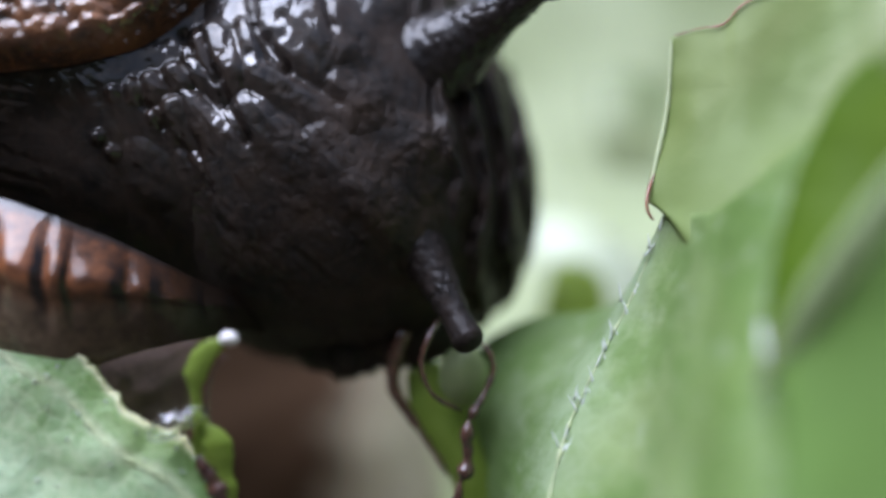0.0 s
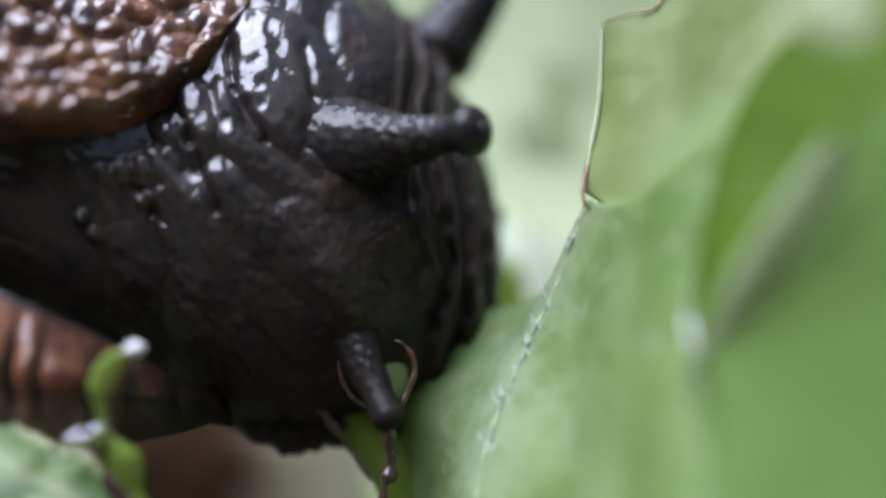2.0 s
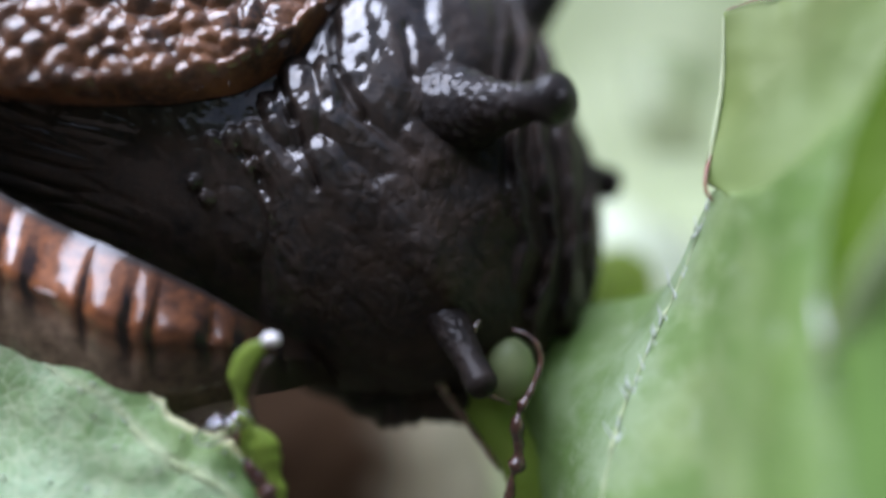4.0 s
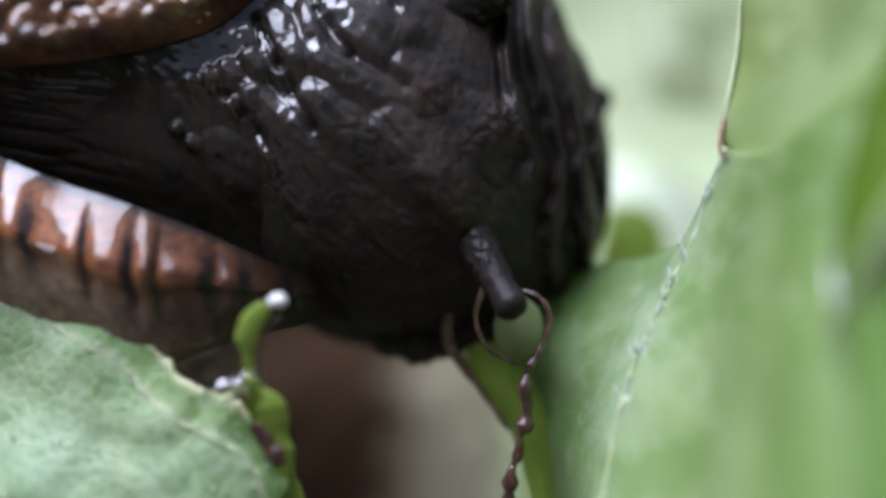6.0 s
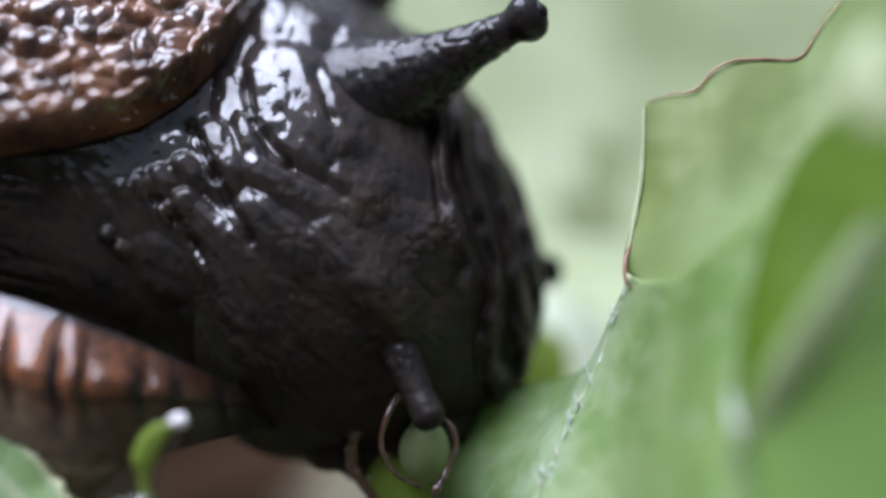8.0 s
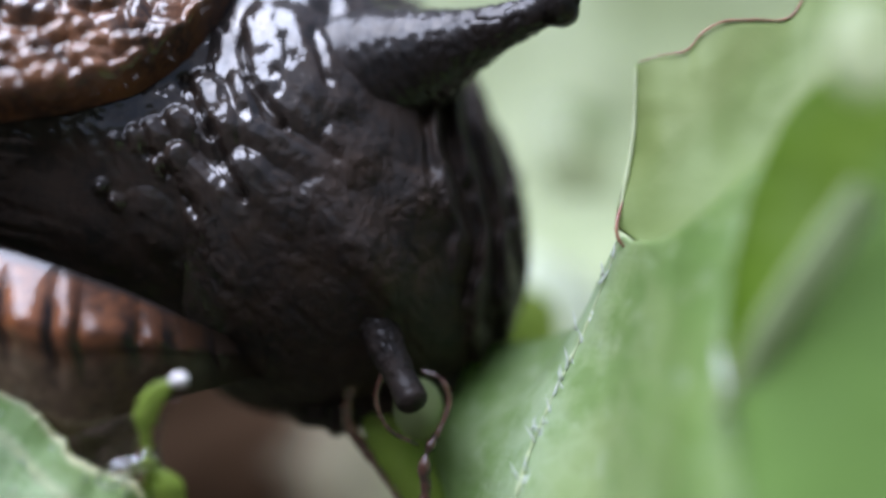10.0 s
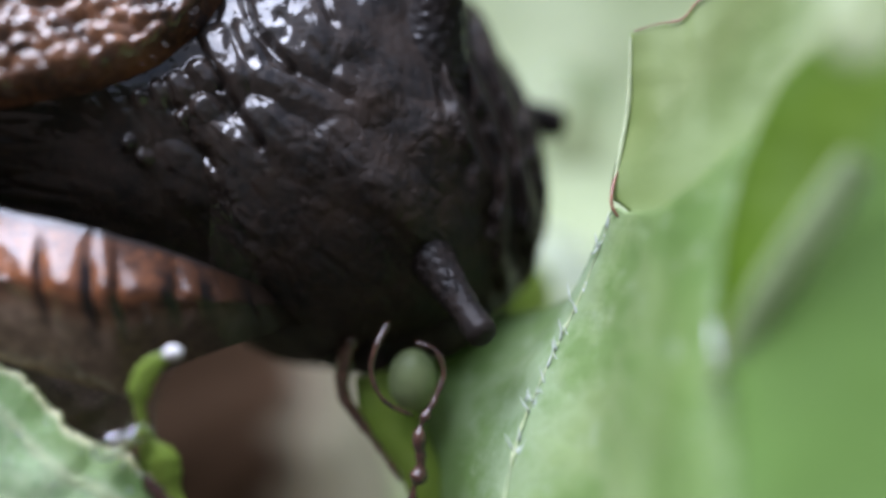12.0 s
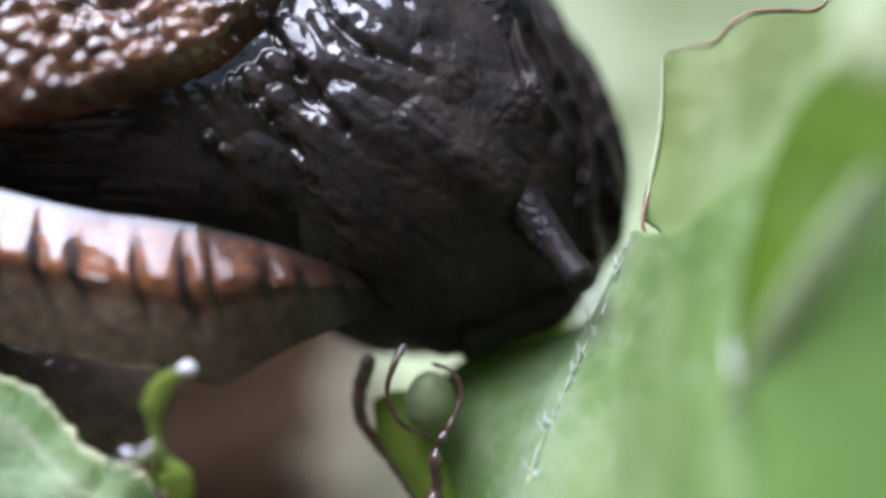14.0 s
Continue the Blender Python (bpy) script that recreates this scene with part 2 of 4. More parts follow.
def leaf(name, a, b, vein, scale=400, share=0.35, rough=0.45, spots=0.5, relief=0.0002, bands=(), gloss=0.5, grain=0.00004, streak=None, mottle=None):
    m = Mat(name)
    a, b, vein = [(c[0] * 1.03, c[1], c[2] * 0.86) for c in (a, b, vein)]
    n = m.noise(scale, 5, 0.6)
    col = m.mix(m.ramp(n, (0.3, 0.0), (0.7, 1.0)), a, b)
    bent = m.node("ShaderNodeMix")
    bent.data_type = "VECTOR"
    bent.inputs[0].default_value = 0.0004
    wave = m.node("ShaderNodeTexNoise", Scale=scale * 5, Detail=3)
    m.link(m.where(), wave.inputs["Vector"])
    m.link(m.where(), bent.inputs[4])
    m.link(wave.outputs["Color"], bent.inputs[5])
    web = m.cells(scale * 4.5, "DISTANCE_TO_EDGE", bent.outputs[1])
    lines = m.ramp(web, (0.0, 0.6), (0.10, 0.0))
    if spots:
        col = m.mix(m.mix(1 - spots, lines, (0.0, 0.0, 0.0)), col, vein)
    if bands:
        # bands of colour across the blade: (way across, colour, share)
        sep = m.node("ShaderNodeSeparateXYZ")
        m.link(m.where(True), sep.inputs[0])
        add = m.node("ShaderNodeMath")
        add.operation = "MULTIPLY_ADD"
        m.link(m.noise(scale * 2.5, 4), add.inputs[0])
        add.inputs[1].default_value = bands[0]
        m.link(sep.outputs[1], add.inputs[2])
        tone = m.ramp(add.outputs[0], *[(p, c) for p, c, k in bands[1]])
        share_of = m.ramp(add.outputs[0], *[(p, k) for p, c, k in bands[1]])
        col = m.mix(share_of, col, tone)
    if streak:
        # shading of long soft folds across the blade, put into the colour
        mp = m.node("ShaderNodeMapping", Rotation=(0, radians(streak[0]), 0), Scale=(1.0, 1.0, 7.0))
        mp.vector_type = "TEXTURE"
        m.link(m.where(), mp.inputs[0])
        col = m.mix(m.ramp(m.noise(streak[1], 3, 0.5, mp.outputs[0]), (0.42, 0.0), (0.62, 0.8)), col, streak[2])
    if mottle:
        col = m.mix(m.ramp(m.noise(mottle[0], 5, 0.65), (0.44, 0.0), (0.60, 0.75)), col, mottle[1])
        col = m.mix(m.ramp(m.noise(mottle[0] * 3.1, 4, 0.7), (0.56, 0.0), (0.70, 0.6)), col, mottle[2])
    blot = m.ramp(m.noise(scale * 0.35, 3), (0.45, 0.0), (0.75, 0.5))
    col = m.mix(blot, col, vein)
    nrm = m.bump(web, relief, 0.2, m.bump(m.noise(scale * 14, 4), grain, 0.5))
    m.done(col, m.ramp(m.noise(scale * 3, 3), (0.3, rough - 0.12), (0.7, rough + 0.15)), nrm, Specular_IOR_Level=gloss)
    m.thin(col, share)
    return m.m


LEAF_PALE = leaf("pale_leaf", (0.25, 0.43, 0.14), (0.55, 0.72, 0.54), (0.84, 0.88, 0.70), 480, spots=0.85, rough=0.34, relief=0.0003, grain=0.00012, bands=(0.02, ((0.020, (0.82, 0.80, 0.48), 0.95), (0.036, (0.17, 0.34, 0.06), 0.8), (0.105, (0.20, 0.38, 0.10), 0.65), (0.135, (0.66, 0.72, 0.46), 0.55), (0.165, (0.30, 0.46, 0.27), 0.3), (0.5, (0.36, 0.52, 0.34), 0.5))))
LEAF_MID = leaf("green_leaf", (0.195, 0.27, 0.085), (0.265, 0.335, 0.14), (0.31, 0.385, 0.20), 110, spots=False, gloss=0.2, streak=(42, 500, (0.20, 0.28, 0.08)))
# bands put the fold's soft shading into the colour: pale ridge, darker sides
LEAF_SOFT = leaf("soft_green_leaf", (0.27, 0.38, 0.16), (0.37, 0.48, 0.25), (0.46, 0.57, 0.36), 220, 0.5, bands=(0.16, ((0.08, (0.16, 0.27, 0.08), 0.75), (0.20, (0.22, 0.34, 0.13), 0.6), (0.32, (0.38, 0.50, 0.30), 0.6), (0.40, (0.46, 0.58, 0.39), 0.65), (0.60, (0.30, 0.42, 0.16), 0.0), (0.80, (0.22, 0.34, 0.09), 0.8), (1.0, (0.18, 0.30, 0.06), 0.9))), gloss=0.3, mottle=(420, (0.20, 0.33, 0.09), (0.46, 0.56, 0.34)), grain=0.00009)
LEAF_DEEP = leaf("deep_green_leaf", (0.065, 0.14, 0.007), (0.11, 0.19, 0.013), (0.11, 0.21, 0.025), 160, 0.4, 0.6, spots=False, gloss=0.12, bands=(0.05, ((0.0, (0.075, 0.145, 0.007), 0.6), (0.28, (0.11, 0.19, 0.015), 0.4), (0.48, (0.14, 0.25, 0.055), 0.85), (1.0, (0.17, 0.29, 0.08), 0.9))))
LEAF_BACK = leaf("far_leaf", (0.40, 0.48, 0.26), (0.57, 0.65, 0.46), (0.27, 0.37, 0.19), 70, 0.4)
LEAF_DIM = leaf("dim_leaf", (0.20, 0.27, 0.13), (0.28, 0.34, 0.18), (0.36, 0.40, 0.24), 200, spots=False)
LEAF_WHITE = leaf("white_leaf", (0.58, 0.66, 0.56), (0.70, 0.76, 0.68), (0.4, 0.5, 0.35), 400, 0.3)
LEAF_YOUNG = leaf("young_leaf", (0.22, 0.33, 0.05), (0.33, 0.46, 0.10), (0.34, 0.46, 0.12), 600, 0.5, 0.35, False)
VEIN = leaf("vein", (0.50, 0.60, 0.38), (0.60, 0.68, 0.48), (0.66, 0.72, 0.55), 700, 0.35, 0.4, False)


def plain(name, a, b, scale, rough, relief=0.00005, **values):
    m = Mat(name)
    col = m.mix(m.ramp(m.noise(scale, 5), (0.3, 0.0), (0.7, 1.0)), a, b)
    return m.done(col, m.ramp(m.noise(scale * 2, 3), (0.3, max(rough - 0.1, 0.03)), (0.7, rough + 0.1)), m.bump(m.noise(scale * 4, 4), relief, 0.6), **values)


RIM_RED = plain("red_rim", (0.18, 0.055, 0.035), (0.45, 0.22, 0.14), 1500, 0.35)
TENDRIL = plain("tendril_brown", (0.03, 0.012, 0.01), (0.11, 0.05, 0.033), 2500, 0.2, Coat_Weight=0.8)
WHITE_TIP = plain("white_tip", (0.75, 0.72, 0.70), (0.85, 0.83, 0.80), 2000, 0.3)
SOIL = plain("soil", (0.03, 0.022, 0.015), (0.08, 0.06, 0.04), 60, 0.85, 0.003)
UNSEEN_HEDGE = plain("unseen_hedge_green", (0.012, 0.022, 0.006), (0.05, 0.08, 0.02), 30, 0.7, 0.01)
STALK_GREEN = plain("stalk_green", (0.16, 0.26, 0.08), (0.25, 0.36, 0.14), 300, 0.45)
MIDRIB = leaf("midrib", (0.30, 0.41, 0.20), (0.38, 0.48, 0.28), (0.36, 0.46, 0.27), 500, 0.3, 0.6, False)
HAIR = plain("leaf_hair", (0.75, 0.80, 0.75), (0.85, 0.88, 0.84), 3000, 0.2, 0.000004, Coat_Weight=0.6)


def withered():
    m = Mat("withered_leaf")
    uv = m.where(True)
    sep = m.node("ShaderNodeSeparateXYZ")
    m.link(uv, sep.inputs[0])
    add = m.node("ShaderNodeMath")
    add.operation = "MULTIPLY_ADD"
    m.link(m.noise(350, 4), add.inputs[0])
    add.inputs[1].default_value = 0.4
    m.link(sep.outputs[0], add.inputs[2])
    col = m.ramp(add.outputs[0], (0.12, (0.045, 0.034, 0.026)), (0.20, (0.045, 0.026, 0.014)), (0.67, (0.066, 0.038, 0.021)), (0.90, (0.46, 0.40, 0.28)), (1.0, (0.52, 0.48, 0.34)))
    m.done(col, 0.8, m.bump(m.noise(2500, 4), 0.00006, 0.6), Specular_IOR_Level=0.05)
    m.thin(col, 0.35)
    return m.m


WITHERED = withered()


def water():
    m = Mat("water")
    return m.done((1, 1, 1), 0.02, None, Transmission_Weight=1.0, IOR=1.33)


WATER = water()

# ---- ground ----
gr = []
for i in range(61):
    row = []
    for j in range(61):
        x, y = ((i - 30) / 30), ((j - 30) / 30)
        x, y = math.copysign(abs(x) ** 4, x) * 40, math.copysign(abs(y) ** 4, y) * 40
        h = 0.004 * noise.noise(Vector((x * 40, y * 40, 1))) - 0.004
        row.append((x, y, h))
    gr.append(row)
ground = part("ground", grid_mesh("ground", gr), SOIL)
tagged(ground, "dark bare garden soil under the weed", "ground", kind="structure")

# unseen dark hedge behind the viewer, added to block low sky from wet-skin reflections
hr = []
for i in range(90):
    row = []
    turn = radians(-205 + 230 * i / 89)
    for (out, h) in [(0.50, -0.05), (0.50, 0.10), (0.52, 0.22), (0.52, 0.33), (0.55, 0.40), (0.68, 0.42), (0.80, 0.40), (0.84, 0.2), (0.84, -0.05)]:
        v = Vector((math.cos(turn), math.sin(turn), 0))
        k = 0.05 * noise.noise(v * 9 + Vector((0, 0, h * 14))) + 0.025 * noise.noise(v * 25 + Vector((3, 0, h * 40)))
        row.append(v * (out + k) + Vector((0, 0, h + (k if h > 0.3 else 0))))
    hr.append(row)
tagged(part("unseen_hedge", grid_mesh("unseen_hedge", hr), UNSEEN_HEDGE), "unseen dark green hedge, added to darken reflections in the wet skin", "hedge", kind="structure")

# ---- the weed: stalk and leaves ----
plant = new("weed_plant")
tagged(plant, "leafy green garden weed with wavy, gnawed leaves", "plant")
part("stalk", join_rows("stalk", [tube([(0.004, 0.034, -0.004), (0.003, 0.033, 0.015), (0.004, 0.031, 0.045)], [0.0035, 0.003, 0.002], 14, 24)]),
     STALK_GREEN, plant, "pale green upright stalk")


def blade(name, edges, material, label, n=60, m=60, thick=0.00025, wave=0.0, seed=0.0, parent=plant, ragged=0.0):
    """A leaf blade spanned between curves (lists of points across, each from its first to its last point), with a real thickness."""
    curves = [curve_through(c, m) for c in edges]
    cols = []
    for j in range(m):
        cols.append(curve_through([c[j] for c in curves], n))
    rows = [[cols[j][i] for j in range(m)] for i in range(n)]
    for i in range(n):
        for j in range(m):
            p = rows[i][j]
            q = Vector((p.x, p.z, seed)) * 500
            p.y += wave * (noise.noise(q) + 0.5 * noise.noise(q * 2.3))
            if ragged and i < 8:
                s = 1.3 * noise.noise(Vector((j * 0.13, seed, 0))) + 0.35 * noise.noise(Vector((j * 0.5, seed, 5)))
                p.x += ragged * s * (8 - i) / 8
                p.z += ragged * 0.8 * noise.noise(Vector((j * 0.2, seed, 9))) * (8 - i) / 8
    back = [[p + Vector((0, thick, 0)) for p in r] for r in rows]
    ring = [list(f) + list(reversed(g)) for f, g in zip(rows, back)]
    first = [[(p + q) / 2 for p, q in zip(ring[0], ring[0][::-1])]]
    last = [[(p + q) / 2 for p, q in zip(ring[-1], ring[-1][::-1])]]
    me = grid_mesh(name, first + ring + last, True, uv=lambda i, j: ((j if j < m else 2 * m - 1 - j) / (m - 1), i / (n + 1)))
    return part(name, me, material, parent, label), rows


# Pale leaf under the slug's foot: gnawed edge above, blade running down and towards the viewer.
edge = [pt(-500, 470, 0.50), pt(-250, 530, 0.10), pt(-100, 634, -0.30), pt(30, 732, -0.60), pt(125, 785, -0.90), pt(172, 838, -1.10), pt(240, 900, -1.30), pt(325, 950, -1.5), pt(378, 1005, -1.5), pt(400, 1090, -1.5)]
mid1 = [p + Vector((-0.0012, -0.0006, -0.0021)) for p in edge]
low1 = [p + Vector((-0.0045, -0.0016, -0.0080)) for p in edge]
low2 = [p + Vector((-0.004, 0.004, -0.0200)) for p in edge]
low3 = [p * 0.45 + Vector((0.002, 0.017, -0.006)) for p in edge]
foot_leaf, rows = blade("leaf", [edge, mid1, low1, low2, low3], LEAF_PALE, "pale green leaf with a gnawed edge", 110, 130, 0.0003, 0.00022, 3.0, ragged=0.00022)
vein_line = [rows[14][j] + Vector((0, -0.00002, 0)) for j in range(8, 129, 8)]
part("vein", join_rows("vein", [tube(vein_line, [0.000035] * len(vein_line), 8, 200, 0.8, 1.6)]), VEIN, foot_leaf, "whitish raised leaf vein")

grow = random.Random(8)
papillae = []
for k in range(60):
    p = rows[grow.randrange(1, 60)][grow.randrange(20, 129)] + Vector((grow.uniform(-1, 1) * 0.0001, 0, grow.uniform(-1, 1) * 0.0001))
    papillae.append(tube([p + Vector((0, 0.0001, 0)), p, p + Vector((grow.uniform(-1, 1) * 0.00008, -0.00008, 0.00006)), p + Vector((grow.uniform(-1, 1) * 0.00012, -0.00014, 0.00012))], [0.00003, 0.00004, 0.00003, 0.00001], 5, 6))
tagged(part("leaf_hairs", join_rows("leaf_hairs", papillae), HAIR, foot_leaf, "tiny glassy hairs"), kind="stuff")

# Large folded leaf whose wavy lobe stands beside the slug's head.
low_edge = [pt(890, 1180, 3.4), pt(846, 960, 4.6), pt(822, 790, 5.3), pt(930, 700, 5.2), pt(1065, 680, 5)]
low_in = [pt(922, 1180, 0.6), pt(910, 975, 1.9), pt(942, 840, 2.4), pt(1040, 740, 2.8), pt(1130, 640, 2.8)]
ridge = [pt(960, 1180, -2.2), pt(1010, 930, -0.6), pt(1062, 795, 0.2), pt(1130, 650, 0.7), pt(1186, 505, 0.5)]
near1 = [pt(1120, 1200, -4.6), pt(1135, 960, -2.8), pt(1155, 820, -1.7), pt(1188, 670, -0.9), pt(1222, 500, -0.3)]
fold = [pt(1235, 1230, -7.4), pt(1240, 990, -5.6), pt(1245, 850, -4.6), pt(1262, 680, -3.3), pt(1285, 490, -2.2)]
down = [pt(1400, 1250, -9.6), pt(1390, 1000, -8), pt(1385, 860, -6.9), pt(1385, 670, -5.4), pt(1400, 400, -3.8)]
away = [pt(1700, 1250, -10), pt(1700, 1000, -8.4), pt(1700, 860, -7.4), pt(1700, 600, -6), pt(1700, 160, -4.2)]
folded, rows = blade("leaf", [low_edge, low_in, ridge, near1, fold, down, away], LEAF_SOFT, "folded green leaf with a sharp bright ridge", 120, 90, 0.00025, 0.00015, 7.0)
blade("leaf", [[pt(722, 800, 3.6), pt(765, 780, 3.6), pt(814, 785, 3.6)], [pt(738, 885, 3.4), pt(795, 885, 3.2), pt(846, 885, 3.4)], [pt(812, 1000, 3.2), pt(845, 1000, 3.0), pt(880, 1000, 3.2)], [pt(868, 1250, 3), pt(885, 1250, 3), pt(900, 1250, 3)]],
      LEAF_YOUNG, "narrow yellow-green leaf blade", 40, 16, 0.0002, 0.00008, 5.5)
part("ridge_vein", join_rows("ridge_vein", [tube([p + Vector((0, -0.0001, 0)) for p in ridge], [0.00004, 0.00004, 0.00004, 0.00003, 0.00002], 8, 160, 1, 1.6)]), VEIN, folded, "pale raised ridge")
hair_rng = random.Random(5)
hairs = []
line = curve_through(ridge, 200)
for k in range(100):
    p = line[hair_rng.randrange(40, 198)] + Vector((hair_rng.uniform(-0.0003, 0.0024) * hair_rng.random(), -0.00012, 0))
    tip = p + Vector((hair_rng.uniform(-0.0003, 0.0003), -0.00006, hair_rng.uniform(0.0001, 0.0006)))
    hairs.append(tube([p + Vector((0, 0.0005, 0)), p, (p + tip) / 2, tip], [0.00003, 0.000034, 0.000028, 0.000012], 6, 8))
tagged(part("leaf_hairs", join_rows("leaf_hairs", hairs), HAIR, folded, "short glassy white hairs"), kind="stuff")
part("scar", join_rows("scar", [tube([pt(1368, 690, -5.9), pt(1380, 750, -6.5), pt(1388, 806, -7.0)], [0.00002, 0.00005, 0.00004], 8, 30)]), HAIR, folded, "thin pale scar line")
part("scar", join_rows("scar", [tube([pt(1398, 825, -7.15), pt(1408, 829, -7.2), pt(1418, 826, -7.15)], [0.00003, 0.00007, 0.00003], 8, 12)]), HAIR, folded, "small pale speck")
# Upper lobe with its scalloped rim
rim = [pt(1216, 186, 0.5), pt(1262, 172, 0.3), pt(1305, 164, 0.1), pt(1335, 132, 0), pt(1372, 112, 0), pt(1425, 108, 0), pt(1492, 104, 0), pt(1530, 50, 0.2), pt(1575, -10, 0.5), pt(1680, -110, 1), pt(1850, -180, 2)]
l2 = [pt(1212, 330, 0.8), pt(1262, 340, 0), pt(1310, 350, -0.4), pt(1350, 340, -0.6), pt(1400, 330, -0.7), pt(1460, 310, -0.8), pt(1530, 270, -0.8), pt(1590, 210, -0.6), pt(1650, 160, -0.3), pt(1750, 110, 0), pt(1900, 80, 1)]
l3 = [pt(1183, 470, 1.0), pt(1230, 480, 0.4), pt(1280, 490, -0.3), pt(1330, 490, -0.8), pt(1390, 480, -1.2), pt(1450, 470, -1.4), pt(1520, 440, -1.4), pt(1600, 400, -1.2), pt(1680, 370, -0.6), pt(1780, 340, 0), pt(1920, 320, 1)]
l4 = [pt(1232, 525, 0.7), pt(1258, 575, 0.2), pt(1290, 620, -0.6), pt(1340, 650, -1.2), pt(1400, 670, -1.5), pt(1460, 670, -1.6), pt(1530, 660, -1.5), pt(1610, 650, -1.2), pt(1700, 640, -0.6), pt(1800, 630, 0), pt(1940, 620, 1)]
l5 = [p + Vector((0.002, 0.0006, -0.004)) for p in l4]
for curve, shift in ((rim, 1.2), (l2, 0.4), (l3, -0.5), (l4, -1.0), (l5, -1.4)):
    for k, p in enumerate(curve):
        d = shift if k or shift > -1 else -0.3
        g = 784 + p.x / STEP * EYE / (EYE + p.y), 441 - (p.z - HIGH) / STEP * EYE / (EYE + p.y)
        curve[k] = pt(*g, p.y * 1e3 + d)
lobe, rows = blade("leaf", [rim, l2, l3, l4, l5], LEAF_MID, "green leaf lobe with a scalloped reddish rim", 70, 110, 0.00025, 0.00006, 11.0)
part("rim", join_rows("rim", [tube([p + Vector((0, -0.00005, 0.00004)) for p in rim[:9]], [0.000015, 0.00002, 0.00003, 0.00003, 0.000035, 0.000035, 0.00003, 0.00002, 0.000015], 8, 90, 1, 0.4)]), RIM_RED, lobe, "reddish brown scalloped rim")
part("rim", join_rows("rim", [tube([pt(1192, 432, 0.6), pt(1184, 455, 0.45), pt(1180, 478, 0.2), pt(1183, 500, 0.15), pt(1194, 516, 0.1)], [0.00002, 0.00004, 0.00006, 0.00005, 0.00003], 8, 60, 1, 0.5)]), RIM_RED, lobe, "reddish brown rolled rim")
part("margin", join_rows("margin", [tube([pt(1214, 188, 1.65), pt(1213, 260, 1.4), pt(1208, 330, 1.15), pt(1188, 440, 0.6), pt(1182, 485, 0.45)], [0.00004, 0.00006, 0.00007, 0.00006, 0.00004], 10, 40, 0.6, 0.2)]), VEIN, lobe, "pale thin leaf edge")
# Deep green leaf with a broad pale midrib, close to the lens
deep, rows = blade("leaf", [[pt(1385, 690, -6.2), pt(1408, 520, -5.6), pt(1448, 380, -5.2), pt(1530, 236, -5), pt(1720, 110, -5)],
                            [pt(1390, 780, -7.2), pt(1500, 610, -7), pt(1580, 490, -6.6), pt(1680, 350, -6.4), pt(1850, 200, -6.2)],
                            [pt(1420, 900, -8.2), pt(1560, 740, -7.9), pt(1650, 640, -7.8), pt(1760, 500, -7.6), pt(1900, 320, -7.4)],
                            [pt(1430, 1450, -11.2), pt(1680, 1380, -11), pt(1880, 1250, -10.8), pt(2020, 1000, -10.2), pt(2100, 700, -9.6)]], LEAF_DEEP, "deep green leaf", 60, 60, 0.0002, 0.0001, 4.0)
part("midrib", join_rows("midrib", [tube([pt(1370, 830, -7.2), pt(1480, 650, -7.6), pt(1570, 520, -7.8), pt(1650, 400, -7.6)], [0.00018, 0.00042, 0.00045, 0.0004], 10, 60, 0.25, 0.1)]), MIDRIB, deep, "broad pale midrib")

blade("leaf", [[pt(1590, 70, -8.6), pt(1645, 45, -8.6), pt(1710, 70, -8.6)], [pt(1575, 140, -9.2), pt(1645, 135, -9.2), pt(1725, 140, -9.2)], [pt(1590, 210, -9.6), pt(1650, 235, -9.6), pt(1705, 205, -9.6)]],
      LEAF_BACK, "small whitish leaf tip", 12, 12, 0.0002, 0.00005, 8.0)

# Sprout with a white tip, at the gnawed end of the pale leaf
sprout = new("sprout")
tagged(sprout, "small curled light green sprout with a white tip", "sprout")
part("stem", join_rows("stem", [tube([pt(420, 1180, -1.00), pt(372, 1020, -1.30), pt(352, 930, -1.50), pt(338, 860, -1.70), pt(336, 810, -1.80), pt(355, 772, -1.85), pt(385, 750, -1.90)],
     [0.00042, 0.00038, 0.00030, 0.00014, 0.00027, 0.00026, 0.00012], 14, 60, 0.35, 0.25)]), LEAF_YOUNG, sprout, "light green curled stem")
part("tip", join_rows("tip", [tube([pt(378, 752, -1.90), pt(396, 744, -1.95), pt(412, 752, -1.90)], [0.00010, 0.00019, 0.00012], 14, 12)]), WHITE_TIP, sprout, "white rounded tip")
part("husk", join_rows("husk", [tube([pt(362, 945, -1.5), pt(352, 975, -1.6), pt(368, 1005, -1.65), pt(392, 1050, -1.6)], [0.00008, 0.00022, 0.00026, 0.0002], 10, 40, 0.8, 0.9)]), TENDRIL, sprout, "dead brown husk")
part("edge", join_rows("edge", [tube([pt(398, 775, -1.7), pt(372, 800, -1.75), pt(356, 860, -1.6), pt(366, 930, -1.4)], [0.00003, 0.00005, 0.00006, 0.00008], 8, 50, 1, 0.5)]), TENDRIL, sprout, "thin brown edge")
part("shred", join_rows("shred", [tube([pt(352, 905, -1.7), pt(372, 930, -1.7), pt(378, 980, -1.6), pt(390, 1080, -1.5)], [0.0001, 0.00036, 0.00042, 0.0004], 12, 40, 0.4, 0.4)]), LEAF_YOUNG, sprout, "torn green leaf shred")


